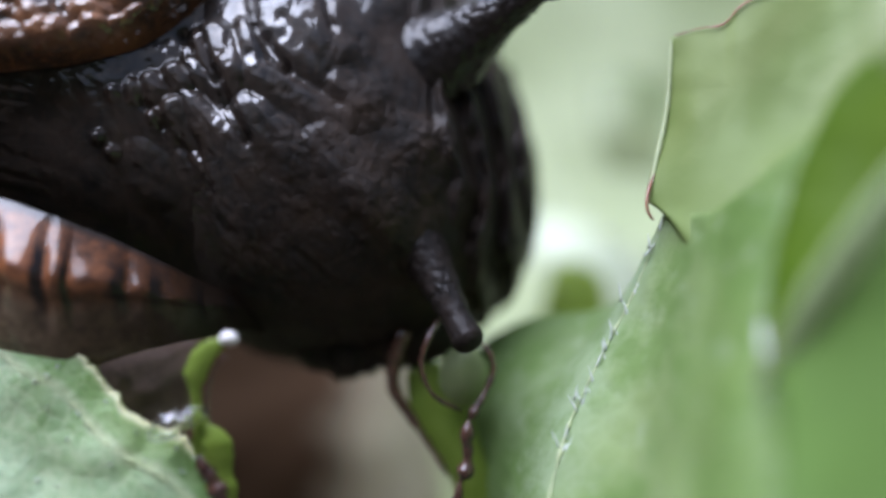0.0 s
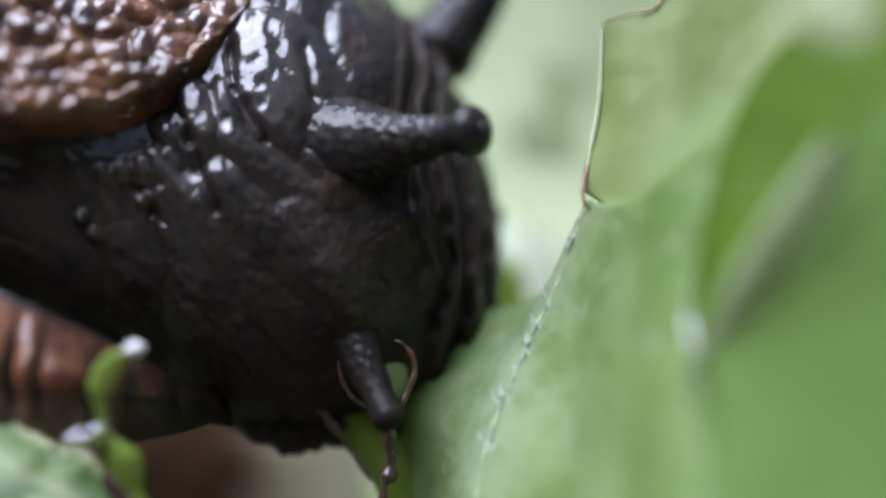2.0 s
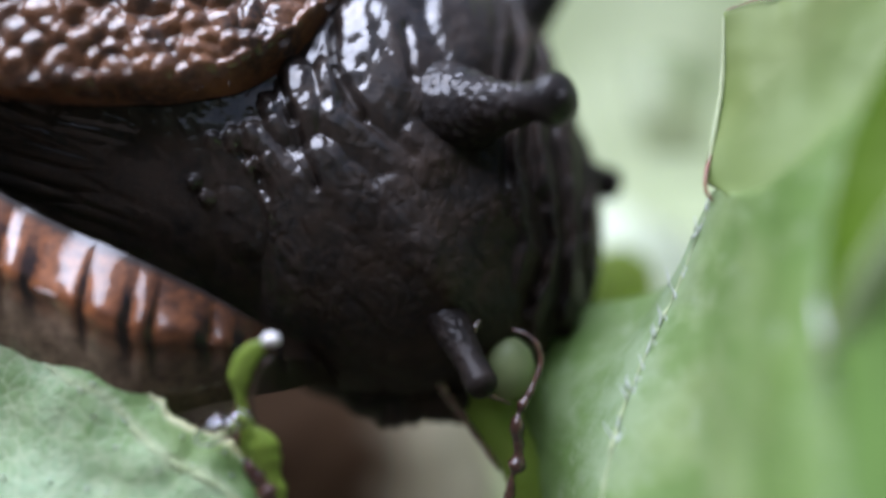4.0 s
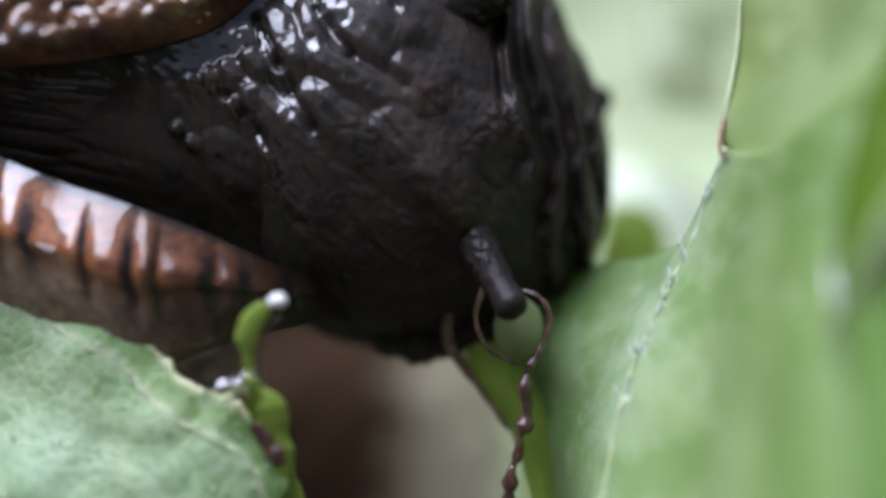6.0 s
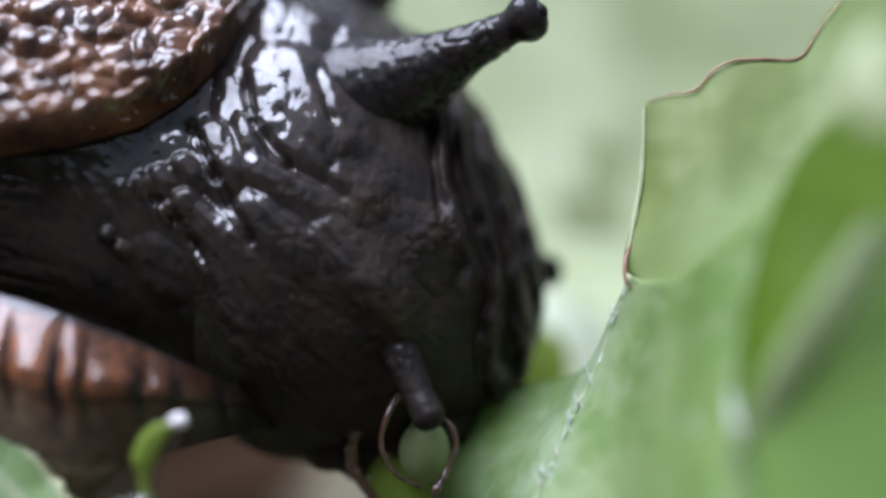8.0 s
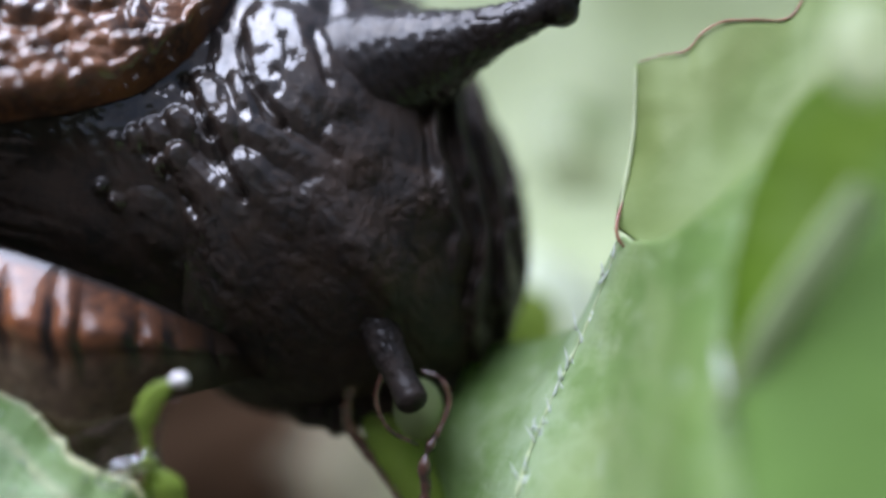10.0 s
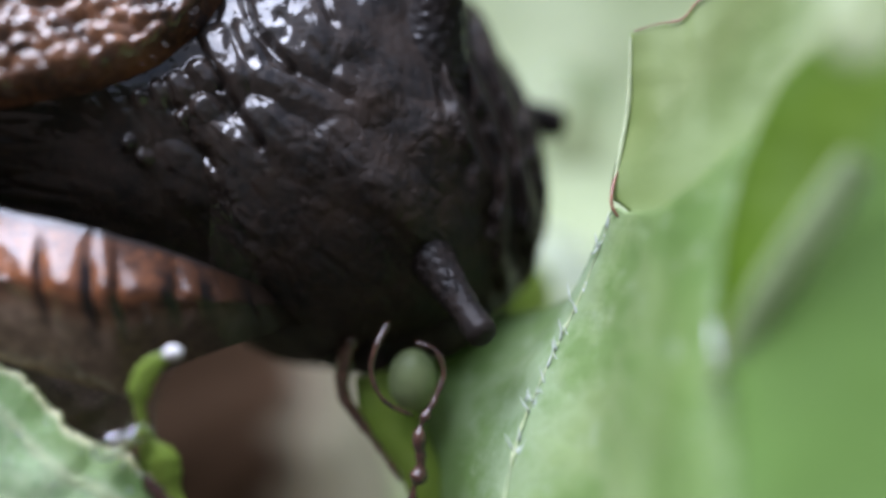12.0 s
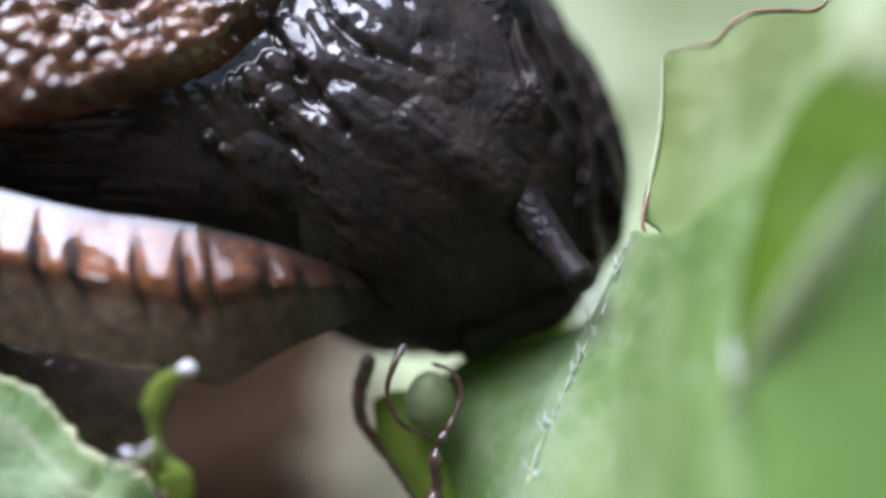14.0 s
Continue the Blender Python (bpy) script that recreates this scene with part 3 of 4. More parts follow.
def water_drop(place, r, label):
    """A flattened drop that hangs on the leaf's edge, sagging to one side."""
    rows = []
    for k in range(19):
        f = math.pi * k / 18
        rows.append([place + r * Vector((math.sin(f) * math.cos(q), 0.65 * math.sin(f) * math.sin(q), 0.62 * math.cos(f) + 0.3 * math.sin(f) * math.cos(q) + 0.05 * math.sin(3 * q))) for q in np.linspace(0, 2 * math.pi, 32, endpoint=False)])
    tagged(part("water_drop", grid_mesh("water_drop", rows, True), WATER, None), label, "water drop", "drops on the leaf edge")


water_drop(pt(286, 912, -2.0), 0.00058, "clear glossy water drop on the leaf edge")
water_drop(pt(326, 893, -1.75), 0.00042, "small clear water drop beside the sprout")

# Withered curled leaf behind the slug's mouth
blade("withered_leaf", [[pt(120, 790, 26), pt(400, 660, 26), pt(600, 610, 26), pt(690, 630, 26), pt(750, 760, 26), pt(810, 1000, 26)],
                        [pt(130, 900, 24.5), pt(420, 800, 24.5), pt(580, 750, 24.5), pt(650, 745, 24.5), pt(720, 850, 24.5), pt(800, 1050, 24.5)],
                        [pt(130, 1050, 22), pt(370, 1000, 22), pt(520, 950, 22), pt(620, 940, 22), pt(700, 1000, 22), pt(790, 1150, 22)],
                        [pt(130, 1500, 20), pt(350, 1500, 20), pt(480, 1500, 20), pt(600, 1500, 20), pt(700, 1500, 20), pt(780, 1500, 20)]], WITHERED, "withered brown and beige curled leaf", 50, 60, 0.0003, 0.0002, 6.0)

# Dried tendrils under the mouth
tendril = new("tendril")
tagged(tendril, "thin dark reddish brown tendril coiled in a loop", "tendril")
part("loop", join_rows("loop", [tube([pt(783, 695, 2), pt(762, 735, 1.6), pt(750, 785, 1.5), pt(772, 838, 1.5), pt(828, 870, 1.8)], [0.0001, 0.0001, 0.00007, 0.00007, 0.00005], 8, 60, 1, 0.3)]), TENDRIL, tendril)
part("stem", join_rows("stem", [tube([pt(828, 732, 2), pt(866, 748, 1.8), pt(882, 790, 1.7), pt(864, 840, 1.5), pt(840, 885, 1.3), pt(836, 920, 1.2), pt(839, 945, 1.2), pt(836, 975, 1.2), pt(826, 1000, 1.2), pt(822, 1030, 1.2), pt(812, 1055, 1.2), pt(806, 1085, 1.2), pt(790, 1250, 2)], [0.00006, 0.00007, 0.00009, 0.0001, 0.00013, 0.00016, 0.00015, 0.0002, 0.00017, 0.00016, 0.00019, 0.00017, 0.00016], 12, 160, 1, 0.9)]), TENDRIL, tendril)
part("shoot", join_rows("shoot", [tube([pt(720, 715, 3), pt(700, 780, 3), pt(702, 830, 3), pt(728, 872, 3), pt(764, 925, 3), pt(806, 990, 2.9)], [0.0003, 0.00024, 0.0002, 0.00015, 0.0001, 0.00006], 8, 60, 1, 0.4)]), TENDRIL, tendril, "greyish brown stub")

# Green bud held in the tendril's loop
dr = []
for i in range(15):
    f = math.pi * i / 14
    dr.append([pt(826, 802, 2.6) + Vector((0.00075 * math.sin(f) * math.cos(q), 0.0006 * math.sin(f) * math.sin(q), 0.00095 * math.cos(f))) for q in np.linspace(0, 2 * math.pi, 24, endpoint=False)])
part("bud", grid_mesh("bud", dr, True), LEAF_DIM, tendril, "small green oval bud")

# Leaves far behind
b1 = [[pt(-900, -900, 70), pt(300, -900, 70), pt(1200, -900, 70), pt(2400, -900, 70)], [pt(-900, 200, 50), pt(300, 200, 52), pt(1200, 200, 52), pt(2400, 200, 54)],
      [pt(-900, 900, 32), pt(300, 900, 34), pt(1200, 900, 34), pt(2400, 900, 36)], [pt(-900, 1800, 24), pt(300, 1800, 24), pt(1200, 1800, 24), pt(2400, 1800, 26)]]
blade("leaf", b1, LEAF_BACK, "broad pale green leaf behind", 50, 50, 0.0004, 0.002, 1.0)
blade("leaf", [[pt(940, 500, 21), pt(1040, 515, 21), pt(1130, 560, 21), pt(1180, 620, 20)], [pt(950, 560, 19), pt(1040, 560, 19), pt(1110, 600, 19), pt(1160, 660, 19)], [pt(990, 640, 18), pt(1070, 640, 18), pt(1110, 670, 18), pt(1140, 700, 18)]],
      LEAF_WHITE, "whitish leaf underside", 20, 20, 0.0002, 0.0001, 1.5)
blade("leaf", [[pt(985, 588, 14), pt(1035, 585, 14), pt(1080, 615, 14)], [pt(975, 640, 13.5), pt(1035, 650, 13.5), pt(1085, 670, 13.5)], [pt(960, 740, 13), pt(1030, 730, 13), pt(1080, 730, 13)]],
      LEAF_YOUNG, "yellow-green leaf tip", 20, 20, 0.0002, 0.0001, 2.5)
blade("leaf", [[pt(1040, 250, 22), pt(1110, 240, 22), pt(1190, 270, 22)], [pt(1050, 340, 20), pt(1110, 330, 20), pt(1180, 350, 20)], [pt(1080, 420, 19), pt(1120, 420, 19), pt(1170, 420, 19)]],
      LEAF_DIM, "small green leaf tip", 20, 20, 0.0002, 0.0001, 3.5)

# ---- the slug ----
slug = new("slug")
tagged(slug, "large wet black-brown slug with an orange striped foot fringe, feeding", "slug")
ROOT = pt(500, 500, 6)
DEEP = 8.0        # depth of the slug's middle
slug.location = ROOT


def ring_point(a, top, low, half, q):
    """A point of a soft body's cross-section at the turn q, and its normal: steep below, sloping like a roof above."""
    up, dn = pt(a, top, DEEP), pt(a, low, DEEP)
    c = dn.lerp(up, 0.42)
    ry = max(half, 0.02) * 1e-3
    roof = 1.12 + 0.20 * min(1.0, max(0.0, (a - 150) / 250)) - 0.14 * min(1.0, max(0.0, (a - 600) / 160))

    def place(q):
        k, e = (up.z - c.z, roof) if math.sin(q) > 0 else (c.z - dn.z, 0.9)
        return c + Vector((0, -ry * math.copysign(abs(math.cos(q)) ** e, math.cos(q)), k * math.copysign(abs(math.sin(q)) ** e, math.sin(q))))

    p, t = place(q), place(q + 0.03) - place(q - 0.03)
    return p, Vector((0, -t.z, t.y)).normalized()


def rings(stations, n, sides, lump):
    """Rings of a soft body. Stations: way along, upper and lower side in grid steps, half width in millimetres."""
    rows = []
    full = smooth_rows(stations, 4 * n)
    share = np.cumsum(np.where(full[:, 0] > 150, 3.0, 1.0))
    pick = [int(np.searchsorted(share, v)) for v in np.linspace(share[0], share[-1], n)]
    for a, top, low, half in full[pick]:
        ring = []
        for k in range(sides):
            s = 2 * math.pi * (k + 0.5) / sides - math.pi
            q = s - 0.6 * math.sin(s)
            p, nrm = ring_point(a, top, low, half, q)
            ring.append(p + nrm * lump(p, a, q))
        rows.append(ring)
    return rows


def sole_rings(stations, n, sides, depth, lump):
    rows = []
    for a, top, low, half in smooth_rows(stations, n):
        up, dn = pt(a, top, depth), pt(a, low, depth)
        c, rz, ry = (up + dn) / 2, (up.z - dn.z) / 2, half * 1e-3
        rows.append([])
        for k in range(sides):
            q = 2 * math.pi * k / sides
            p = c + Vector((0, -ry * math.cos(q), rz * math.sin(q)))
            rows[-1].append(p + Vector((0, -math.cos(q), math.sin(q))) * lump(p))
    return rows


def folds(p, size, long, lean, seed):
    """Height 0..1 of rounded skin plates, stretched along a leaning direction."""
    x, z = p.x / size, p.z / size
    c, s = math.cos(lean), math.sin(lean)
    q = Vector((x * c + z * s, (-x * s + z * c) / long, p.y / size * 0.8 + seed))
    q += Vector((noise.noise(q * 0.7), noise.noise(q * 0.7 + Vector((7, 1, 2))), 0)) * 0.35
    d = noise.voronoi(q)[0]
    g = min(1.0, (d[1] - d[0]) * 1.5)
    return g * (2 - g)


BODY = [(-1100, -270, 560, 8.51), (-500, -240, 590, 8.51), (-200, -210, 620, 8.39), (0, -190, 660, 8.28), (200, -160, 700, 8.05), (400, -115, 740, 7.7), (540, -60, 740, 7.01), (640, 20, 690, 5.75), (720, 120, 580, 3.68), (760, 230, 440, 0.69)]


# Large plates of the neck and cheek: upper and lower end, half width in grid steps, height in millimetres.
PLATES = [((560, 115), (605, 195), 72, 0.42), ((545, 15), (605, 35), 46, 0.36), ((645, 215), (655, 240), 27, 0.30), ((424, 225), (452, 285), 36, 0.40), ((482, 215), (498, 285), 27, 0.34),
          ((373, 280), (394, 300), 25, 0.34), ((334, 295), (345, 315), 21, 0.30), ((298, 308), (303, 316), 17, 0.26), ((262, 316), (265, 322), 13, 0.22), ((380, 350), (482, 462), 36, 0.38), ((340, 355), (342, 360), 15, 0.26),
          ((376, 392), (386, 398), 15, 0.24), ((508, 290), (625, 348), 31, 0.38), ((460, 284), (464, 300), 14, 0.26), ((500, 358), (612, 470), 44, 0.28), ((632, 405), (690, 470), 44, 0.16), ((420, 455), (480, 560), 44, 0.15),
          ((237, 410), (239, 413), 12, 0.22), ((265, 436), (268, 439), 13, 0.24), ((655, 290), (700, 330), 34, 0.18), ((320, 440), (350, 500), 34, 0.14), ((680, 60), (720, 130), 46, 0.3)]


CUTS = [((388, 205), (432, 300), 8, 0.20), ((432, 300), (500, 408), 9, 0.18), ((500, 408), (546, 476), 15, 0.08), ((486, 130), (496, 200), 8, 0.24), ((496, 200), (565, 278), 8, 0.20), ((565, 278), (655, 332), 12, 0.10), ((320, 332), (415, 450), 8, 0.10), ((612, 120), (640, 205), 8, 0.14)]


def away_from(a, b, start, end):
    """Distance in grid steps of (a, b) from a line."""
    dx, dz = end[0] - start[0], end[1] - start[1]
    t = min(1.0, max(0.0, ((a - start[0]) * dx + (b - start[1]) * dz) / (dx * dx + dz * dz)))
    return math.hypot(a - start[0] - t * dx, b - start[1] - t * dz)


def neck_relief(p):
    """Millimetre relief of the neck's large plates and the furrows between them, on the near side."""
    if p.y > DEEP * 1e-3:
        return 0.0
    k = EYE / (EYE + p.y) / STEP
    a, b = 784 + p.x * k, 441 - (p.z - HIGH) * k
    if not (180 < a < 790 and -60 < b < 640):
        return 0.0
    a += 7 * noise.noise(p * 900) + 3 * noise.noise(p * 2600)
    b += 7 * noise.noise(p * 900 + Vector((3, 3, 3))) + 3 * noise.noise(p * 2600 + Vector((1, 6, 2)))
    h = 0.0
    for start, end, wide, high in PLATES:
        d = away_from(a, b, start, end) / wide
        below = min(1.0, max(0.0, 0.5 + ((a - (start[0] + end[0]) / 2) * 0.45 + (b - (start[1] + end[1]) / 2) * 0.9) / (2.4 * wide)))
        t = min(1.0, max(0.0, (d - 0.3) / (0.78 + 0.6 * below)))
        if t < 1:
            dx, dz = end[0] - start[0], end[1] - start[1]
            along = min(1.0, max(0.0, ((a - start[0]) * dx + (b - start[1]) * dz) / (dx * dx + dz * dz)))
            fade = 1 - 0.8 * along * ramp_in(math.hypot(dx, dz), 85, 115)
            h = max(h, fade * 1.18 * high * (1 - t ** (1.35 - 0.2 * below)))
    for start, end, wide, deep_by in CUTS:
        d = away_from(a, b, start, end) / wide
        h -= 1.25 * deep_by * math.exp(-d * d)
    # small worn hollows
    q = p / 0.00044
    d = noise.voronoi(q + Vector((noise.noise(q * 0.5), noise.noise(q * 0.5 + Vector((9, 9, 9))), 0)) * 0.7)[0]
    return (h - 0.05 * math.exp(-(d[0] / 0.34) ** 2) * min(1.0, h * 6)) * 1e-3


def grain(p, size, lean, seed, long=1.3):
    """Height 0..1 of small rounded tubercles with narrow gaps between them."""
    x, z = p.x / size, p.z / size
    c, k = math.cos(lean), math.sin(lean)
    q = Vector(((x * c - z * k) / long, x * k + z * c, p.y / size * 0.7 + seed))
    q += Vector((noise.noise(q * 0.6), noise.noise(q * 0.6 + Vector((5, 2, 8))), 0)) * 0.4
    d = noise.voronoi(q)[0]
    return 1 - math.exp(-((d[1] - d[0]) / 0.28) ** 2)


def plates(p, seed):
    """Height 0..1 of large skin plates, long along the slope of the neck's furrows."""
    c, k = math.cos(math.radians(57)), math.sin(math.radians(57))
    x, z = p.x / 0.0013, -p.z / 0.0013
    q = Vector(((x * c + z * k) / 2.3, -x * k + z * c, p.y / 0.003 + seed))
    q += Vector((noise.noise(q * 0.8), noise.noise(q * 0.8 + Vector((4, 4, 1))), 0)) * 0.3
    d = noise.voronoi(q)[0]
    return 0.7 * (1 - math.exp(-((d[1] - d[0]) / 0.16) ** 2)) + 0.3 * max(0.0, 1 - d[0] * d[0])


def beads_of(p, size, seed):
    """Height 0..1 of round beads of skin."""
    q = Vector((p.x / size, p.z / size, p.y / size * 0.8 + seed))
    q += Vector((noise.noise(q * 0.6), noise.noise(q * 0.6 + Vector((5, 2, 8))), 0)) * 0.35
    d = noise.voronoi(q)[0][0]
    return max(0.0, 1 - 1.5 * d * d)


def ramp_in(v, start, end):
    t = min(1.0, max(0.0, (v - start) / (end - start)))
    return t * t * (3 - 2 * t)


def body_lump(p, a, q):
    near = max(0.0, math.cos(q))
    if math.cos(q) < -0.25:
        return -0.00015
    lines = folds(p, 0.0006, 5.0, math.radians(80), 9.0)
    w = ramp_in(a, 120, 330)
    h = neck_relief(p) + w * (0.00006 * plates(p, 1.0) + 0.000014 * grain(p, 0.00046, 0.9, 4.0)) + (1 - w) * 0.00013 * lines
    return (h - 0.0005) * (0.3 + 0.7 * near)


body_rows = rings(BODY, 460, 340, body_lump)
part("body", grid_mesh("body", body_rows, True), SKIN, slug, "wrinkled black-brown flank and neck", ROOT)

# mantle: a granular shield that overhangs the neck
EDGE = [(-1000, 330), (-400, 330), (0, 295), (120, 285), (220, 270), (320, 245), (400, 212), (450, 165), (490, 110), (540, 20), (590, -90), (640, -200)]
mrows = []
stat = smooth_rows(BODY, 3000)
ways = np.concatenate((np.linspace(-1000, -220, 60), np.linspace(-210, 640, 300)))
spots = [[np.interp(a, stat[:, 0], stat[:, k]) for k in range(4)] for a in ways]
brim = []
for r in spots:
    b = float(np.interp(r[0], [e[0] for e in EDGE], [e[1] for e in EDGE]))

    def drawn(q):
        p = ring_point(*r, q)[0]
        return abs(441 - (p.z - HIGH) / STEP * EYE / (EYE + p.y) - b)

    brim.append(min(np.linspace(-0.6, 1.55, 300), key=drawn))
brim = np.convolve(np.pad(brim, 6, "edge"), np.ones(13) / 13, "valid")
for r, best in zip(spots, brim):
    row = []
    for k in range(230):
        t = k / 229
        q = best + (2.4 - best) * t ** 1.15
        p, nrm = ring_point(*r, q)
        lift = (0.0010 - 0.0008 * min(1.0, t / 0.5)) * math.sin(min(1.0, t / 0.05) * math.pi / 2) - 0.00025
        big = folds(p, 0.0010, 1.4, math.radians(35), 2.0)
        small = beads_of(p, 0.00056, 6.0)
        row.append(p + nrm * (lift + (0.00010 * big + 0.00033 * small) * min(1.0, t / 0.03)))
    mrows.append(row)
mantle = part("mantle", grid_mesh("mantle", mrows), MANTLE_SKIN, slug, "granular brown mantle shield with orange edge", ROOT)

HEEL = pt(430, 660, 2)     # the fringe and the sole swing round this point
# foot fringe: a rolled lip with cross furrows
TOP = [(-900, 150, -0.2), (-500, 290, -0.3), (-250, 390, -0.4), (-100, 450, -0.4), (0, 492, -0.4), (100, 530, -0.4), (180, 560, -0.4), (300, 598, -0.1), (390, 636, 0.4), (470, 672, 1.6), (540, 690, 3.0)]
frows = []
ftop = smooth_rows(TOP, 420)
run, last = 0.0, None
runs = []
for a, b, d in ftop:
    p = pt(a, b, d)
    run += (p - last).length if last else 0.0
    last = p
    runs.append(run / 0.0012 + 0.9 * noise.noise(Vector((run / 0.0012 * 0.8, 3, 0))))
    size = 1.0 if a < 180 else max(0.25, 1 - (a - 180) / 420)
    u = runs[-1]
    row = []
    for k in range(40):
        t = k / 39
        # ledge outwards, rounded lip, then down and back to the sole
        if t < 0.3:
            y, z = -0.0002 - 0.0008 * t / 0.3, 0.0001 - 0.0013 * t / 0.3
        elif t < 0.5:
            s = (t - 0.3) / 0.2
            y, z = -0.0010 - 0.00020 * math.sin(s * math.pi), -0.0012 - 0.0009 * s
        else:
            s = (t - 0.5) / 0.5
            y, z = -0.0010 + 0.0008 * s ** 1.5, -0.0021 - 0.0022 * s
        fur = 0.5 + 0.5 * math.cos(2 * math.pi * (u + 0.1 * noise.noise(Vector((u * 2, t * 2, 5)))))
        lobes = 0.00042 * (0.5 + abs(noise.noise(Vector((u * 0.45, 7, 2))))) * (fur ** 0.4 - 0.6)
        bulge = size * lobes * (0.35 + 0.65 * min(1.0, max(0.0, t - 0.2) / 0.18)) * math.sin(min(1, t / 0.3) * math.pi / 2) * min(1.0, max(0.12, (0.72 - t) / 0.2)) + size * 0.0002 * noise.noise(Vector((u * 0.3, 1, 4)))
        row.append(p + Vector((0.0003 * t, y * size - bulge, (z * size) + bulge * (1 if t < 0.4 else 0))))
    frows.append(row)
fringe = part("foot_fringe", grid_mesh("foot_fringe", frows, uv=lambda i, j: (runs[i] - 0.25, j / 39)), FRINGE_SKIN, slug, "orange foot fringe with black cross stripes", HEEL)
foot = part("foot", grid_mesh("foot", sole_rings([(-900, 300, 720, 2.0), (-300, 480, 840, 2.2), (0, 600, 930, 2.2), (150, 650, 985, 2.0), (240, 690, 985, 1.6), (300, 720, 930, 1.0), (350, 740, 800, 0.2)], 120, 90, 3.2,
     lambda p: 0.0002 * noise.noise(p * 1500) + 0.0001 * noise.noise(p * 4000)), True), FOOT_SKIN, slug, "dark brown wet foot sole", HEEL)

HEAD = [(360, 60, 560, 4.6), (420, -40, 690, 6.44), (500, -80, 768, 7.36), (600, -65, 800, 7.59), (700, -10, 800, 7.36), (800, 62, 782, 6.79), (880, 145, 745, 5.86), (940, 245, 700, 4.71), (985, 345, 640, 3.33), (1010, 430, 560, 1.49), (1017, 490, 510, 0.06)]


LAPPET = pt(812, 405, 2.2)     # a rounded papilla above the lower tentacle


def head_lump(p, a, q):
    near = max(0.0, math.cos(q))
    if math.cos(q) < -0.25:
        return -0.00005
    up = math.sin(q)
    b = 441 - (p.z - HIGH) * EYE / (EYE + p.y) / STEP
    # the cheek ends in a step, behind which the ribbed face lies deeper
    brink = 822 + 0.20 * (b - 380) + 10 * noise.noise(p * 700)
    face = ramp_in(a, brink - 6, brink + 26)
    rib = 0.5 + 0.5 * math.cos((a - 0.10 * (b - 400) + 30 * noise.noise(p * 300) + 8 * noise.noise(p * 1500)) / 47 * 2 * math.pi)
    end = ramp_in(1012 - a, 0, 30)
    top = min(1.0, max(0.0, (up + 0.05) * 2.0))
    calm = 1 - 0.8 * ramp_in(a, 580, 720)
    cheek = neck_relief(p) + 0.00006 * plates(p, 1.0) + (0.00003 - 0.000016 * top * calm) * grain(p, 0.00046, 0.9, 4.0)
    ribbed = end * (0.00062 * rib ** 0.8 - 0.00030) + 0.00004 * grain(p, 0.0004, 1.4, 7.0)
    h = cheek * (1 - face) + ribbed * face
    mound = (p - LAPPET).length / 0.0008
    # swelling from which the lower tentacle grows
    x, z = a - 745, b - 535
    swell = math.exp(-((0.45 * x + 0.89 * z) / 85) ** 2 - ((0.89 * x - 0.45 * z) / 42) ** 2)
    return (h - 0.00022) * (0.35 + 0.65 * near) + 0.00045 * near * swell + 0.00055 * math.exp(-mound * mound) * (0.9 + 0.18 * grain(p, 0.0003, 0.3, 2.0))


NECK = pt(520, 380, DEEP)
head = part("head", grid_mesh("head", rings(HEAD, 380, 340, head_lump), True), HEAD_SKIN, slug, "black head with ribbed face folds", NECK)


def stalk_mesh(name, length, radii, seed, rough=0.00006, n=150, sides=72):
    """A tentacle along +z from its base at the origin."""
    rr = smooth_rows([(f, r) for f, r in radii], n)
    rows = []
    for f, r in rr:
        z = (f - 0.12) / 0.88 * length
        row = []
        for k in range(sides):
            q = 2 * math.pi * k / sides
            v = Vector((math.cos(q), math.sin(q), 0))
            p = v * r * 1e-3 + Vector((0, 0, z))
            h = grain(Vector((p.x, p.z, p.y)), 0.00030, 0.2, seed, 1.1) * rough * (1.0 if f < 0.84 else 0.15)
            row.append(p + v * h)
        rows.append(row)
    return grid_mesh(name, rows, True)


UPPER = [(0, 0.05), (0.03, 2.0), (0.10, 2.6), (0.2, 2.5), (0.3, 2.15), (0.4, 1.8), (0.52, 1.32), (0.65, 0.86), (0.77, 0.61), (0.85, 0.52), (0.89, 0.51), (0.918, 0.64), (0.95, 0.68), (0.975, 0.58), (0.992, 0.3), (1.0, 0.02)]
LOWER = [(0, 0.05), (0.03, 1.3), (0.10, 1.75), (0.22, 1.55), (0.36, 1.2), (0.48, 0.86), (0.58, 0.67), (0.68, 0.56), (0.77, 0.48), (0.86, 0.43), (0.93, 0.46), (0.97, 0.42), (0.99, 0.26), (1.0, 0.02)]


def tentacle(name, length, radii, seed, label, cover=TENTACLE_SKIN):
    me = stalk_mesh(name, length, radii, seed, 0.00006 if cover is TENTACLE_SKIN else 0.00004)
    me.materials.append(cover)
    ob = new(name, me)
    ob.parent = slug
    tagged(ob, label)
    return ob


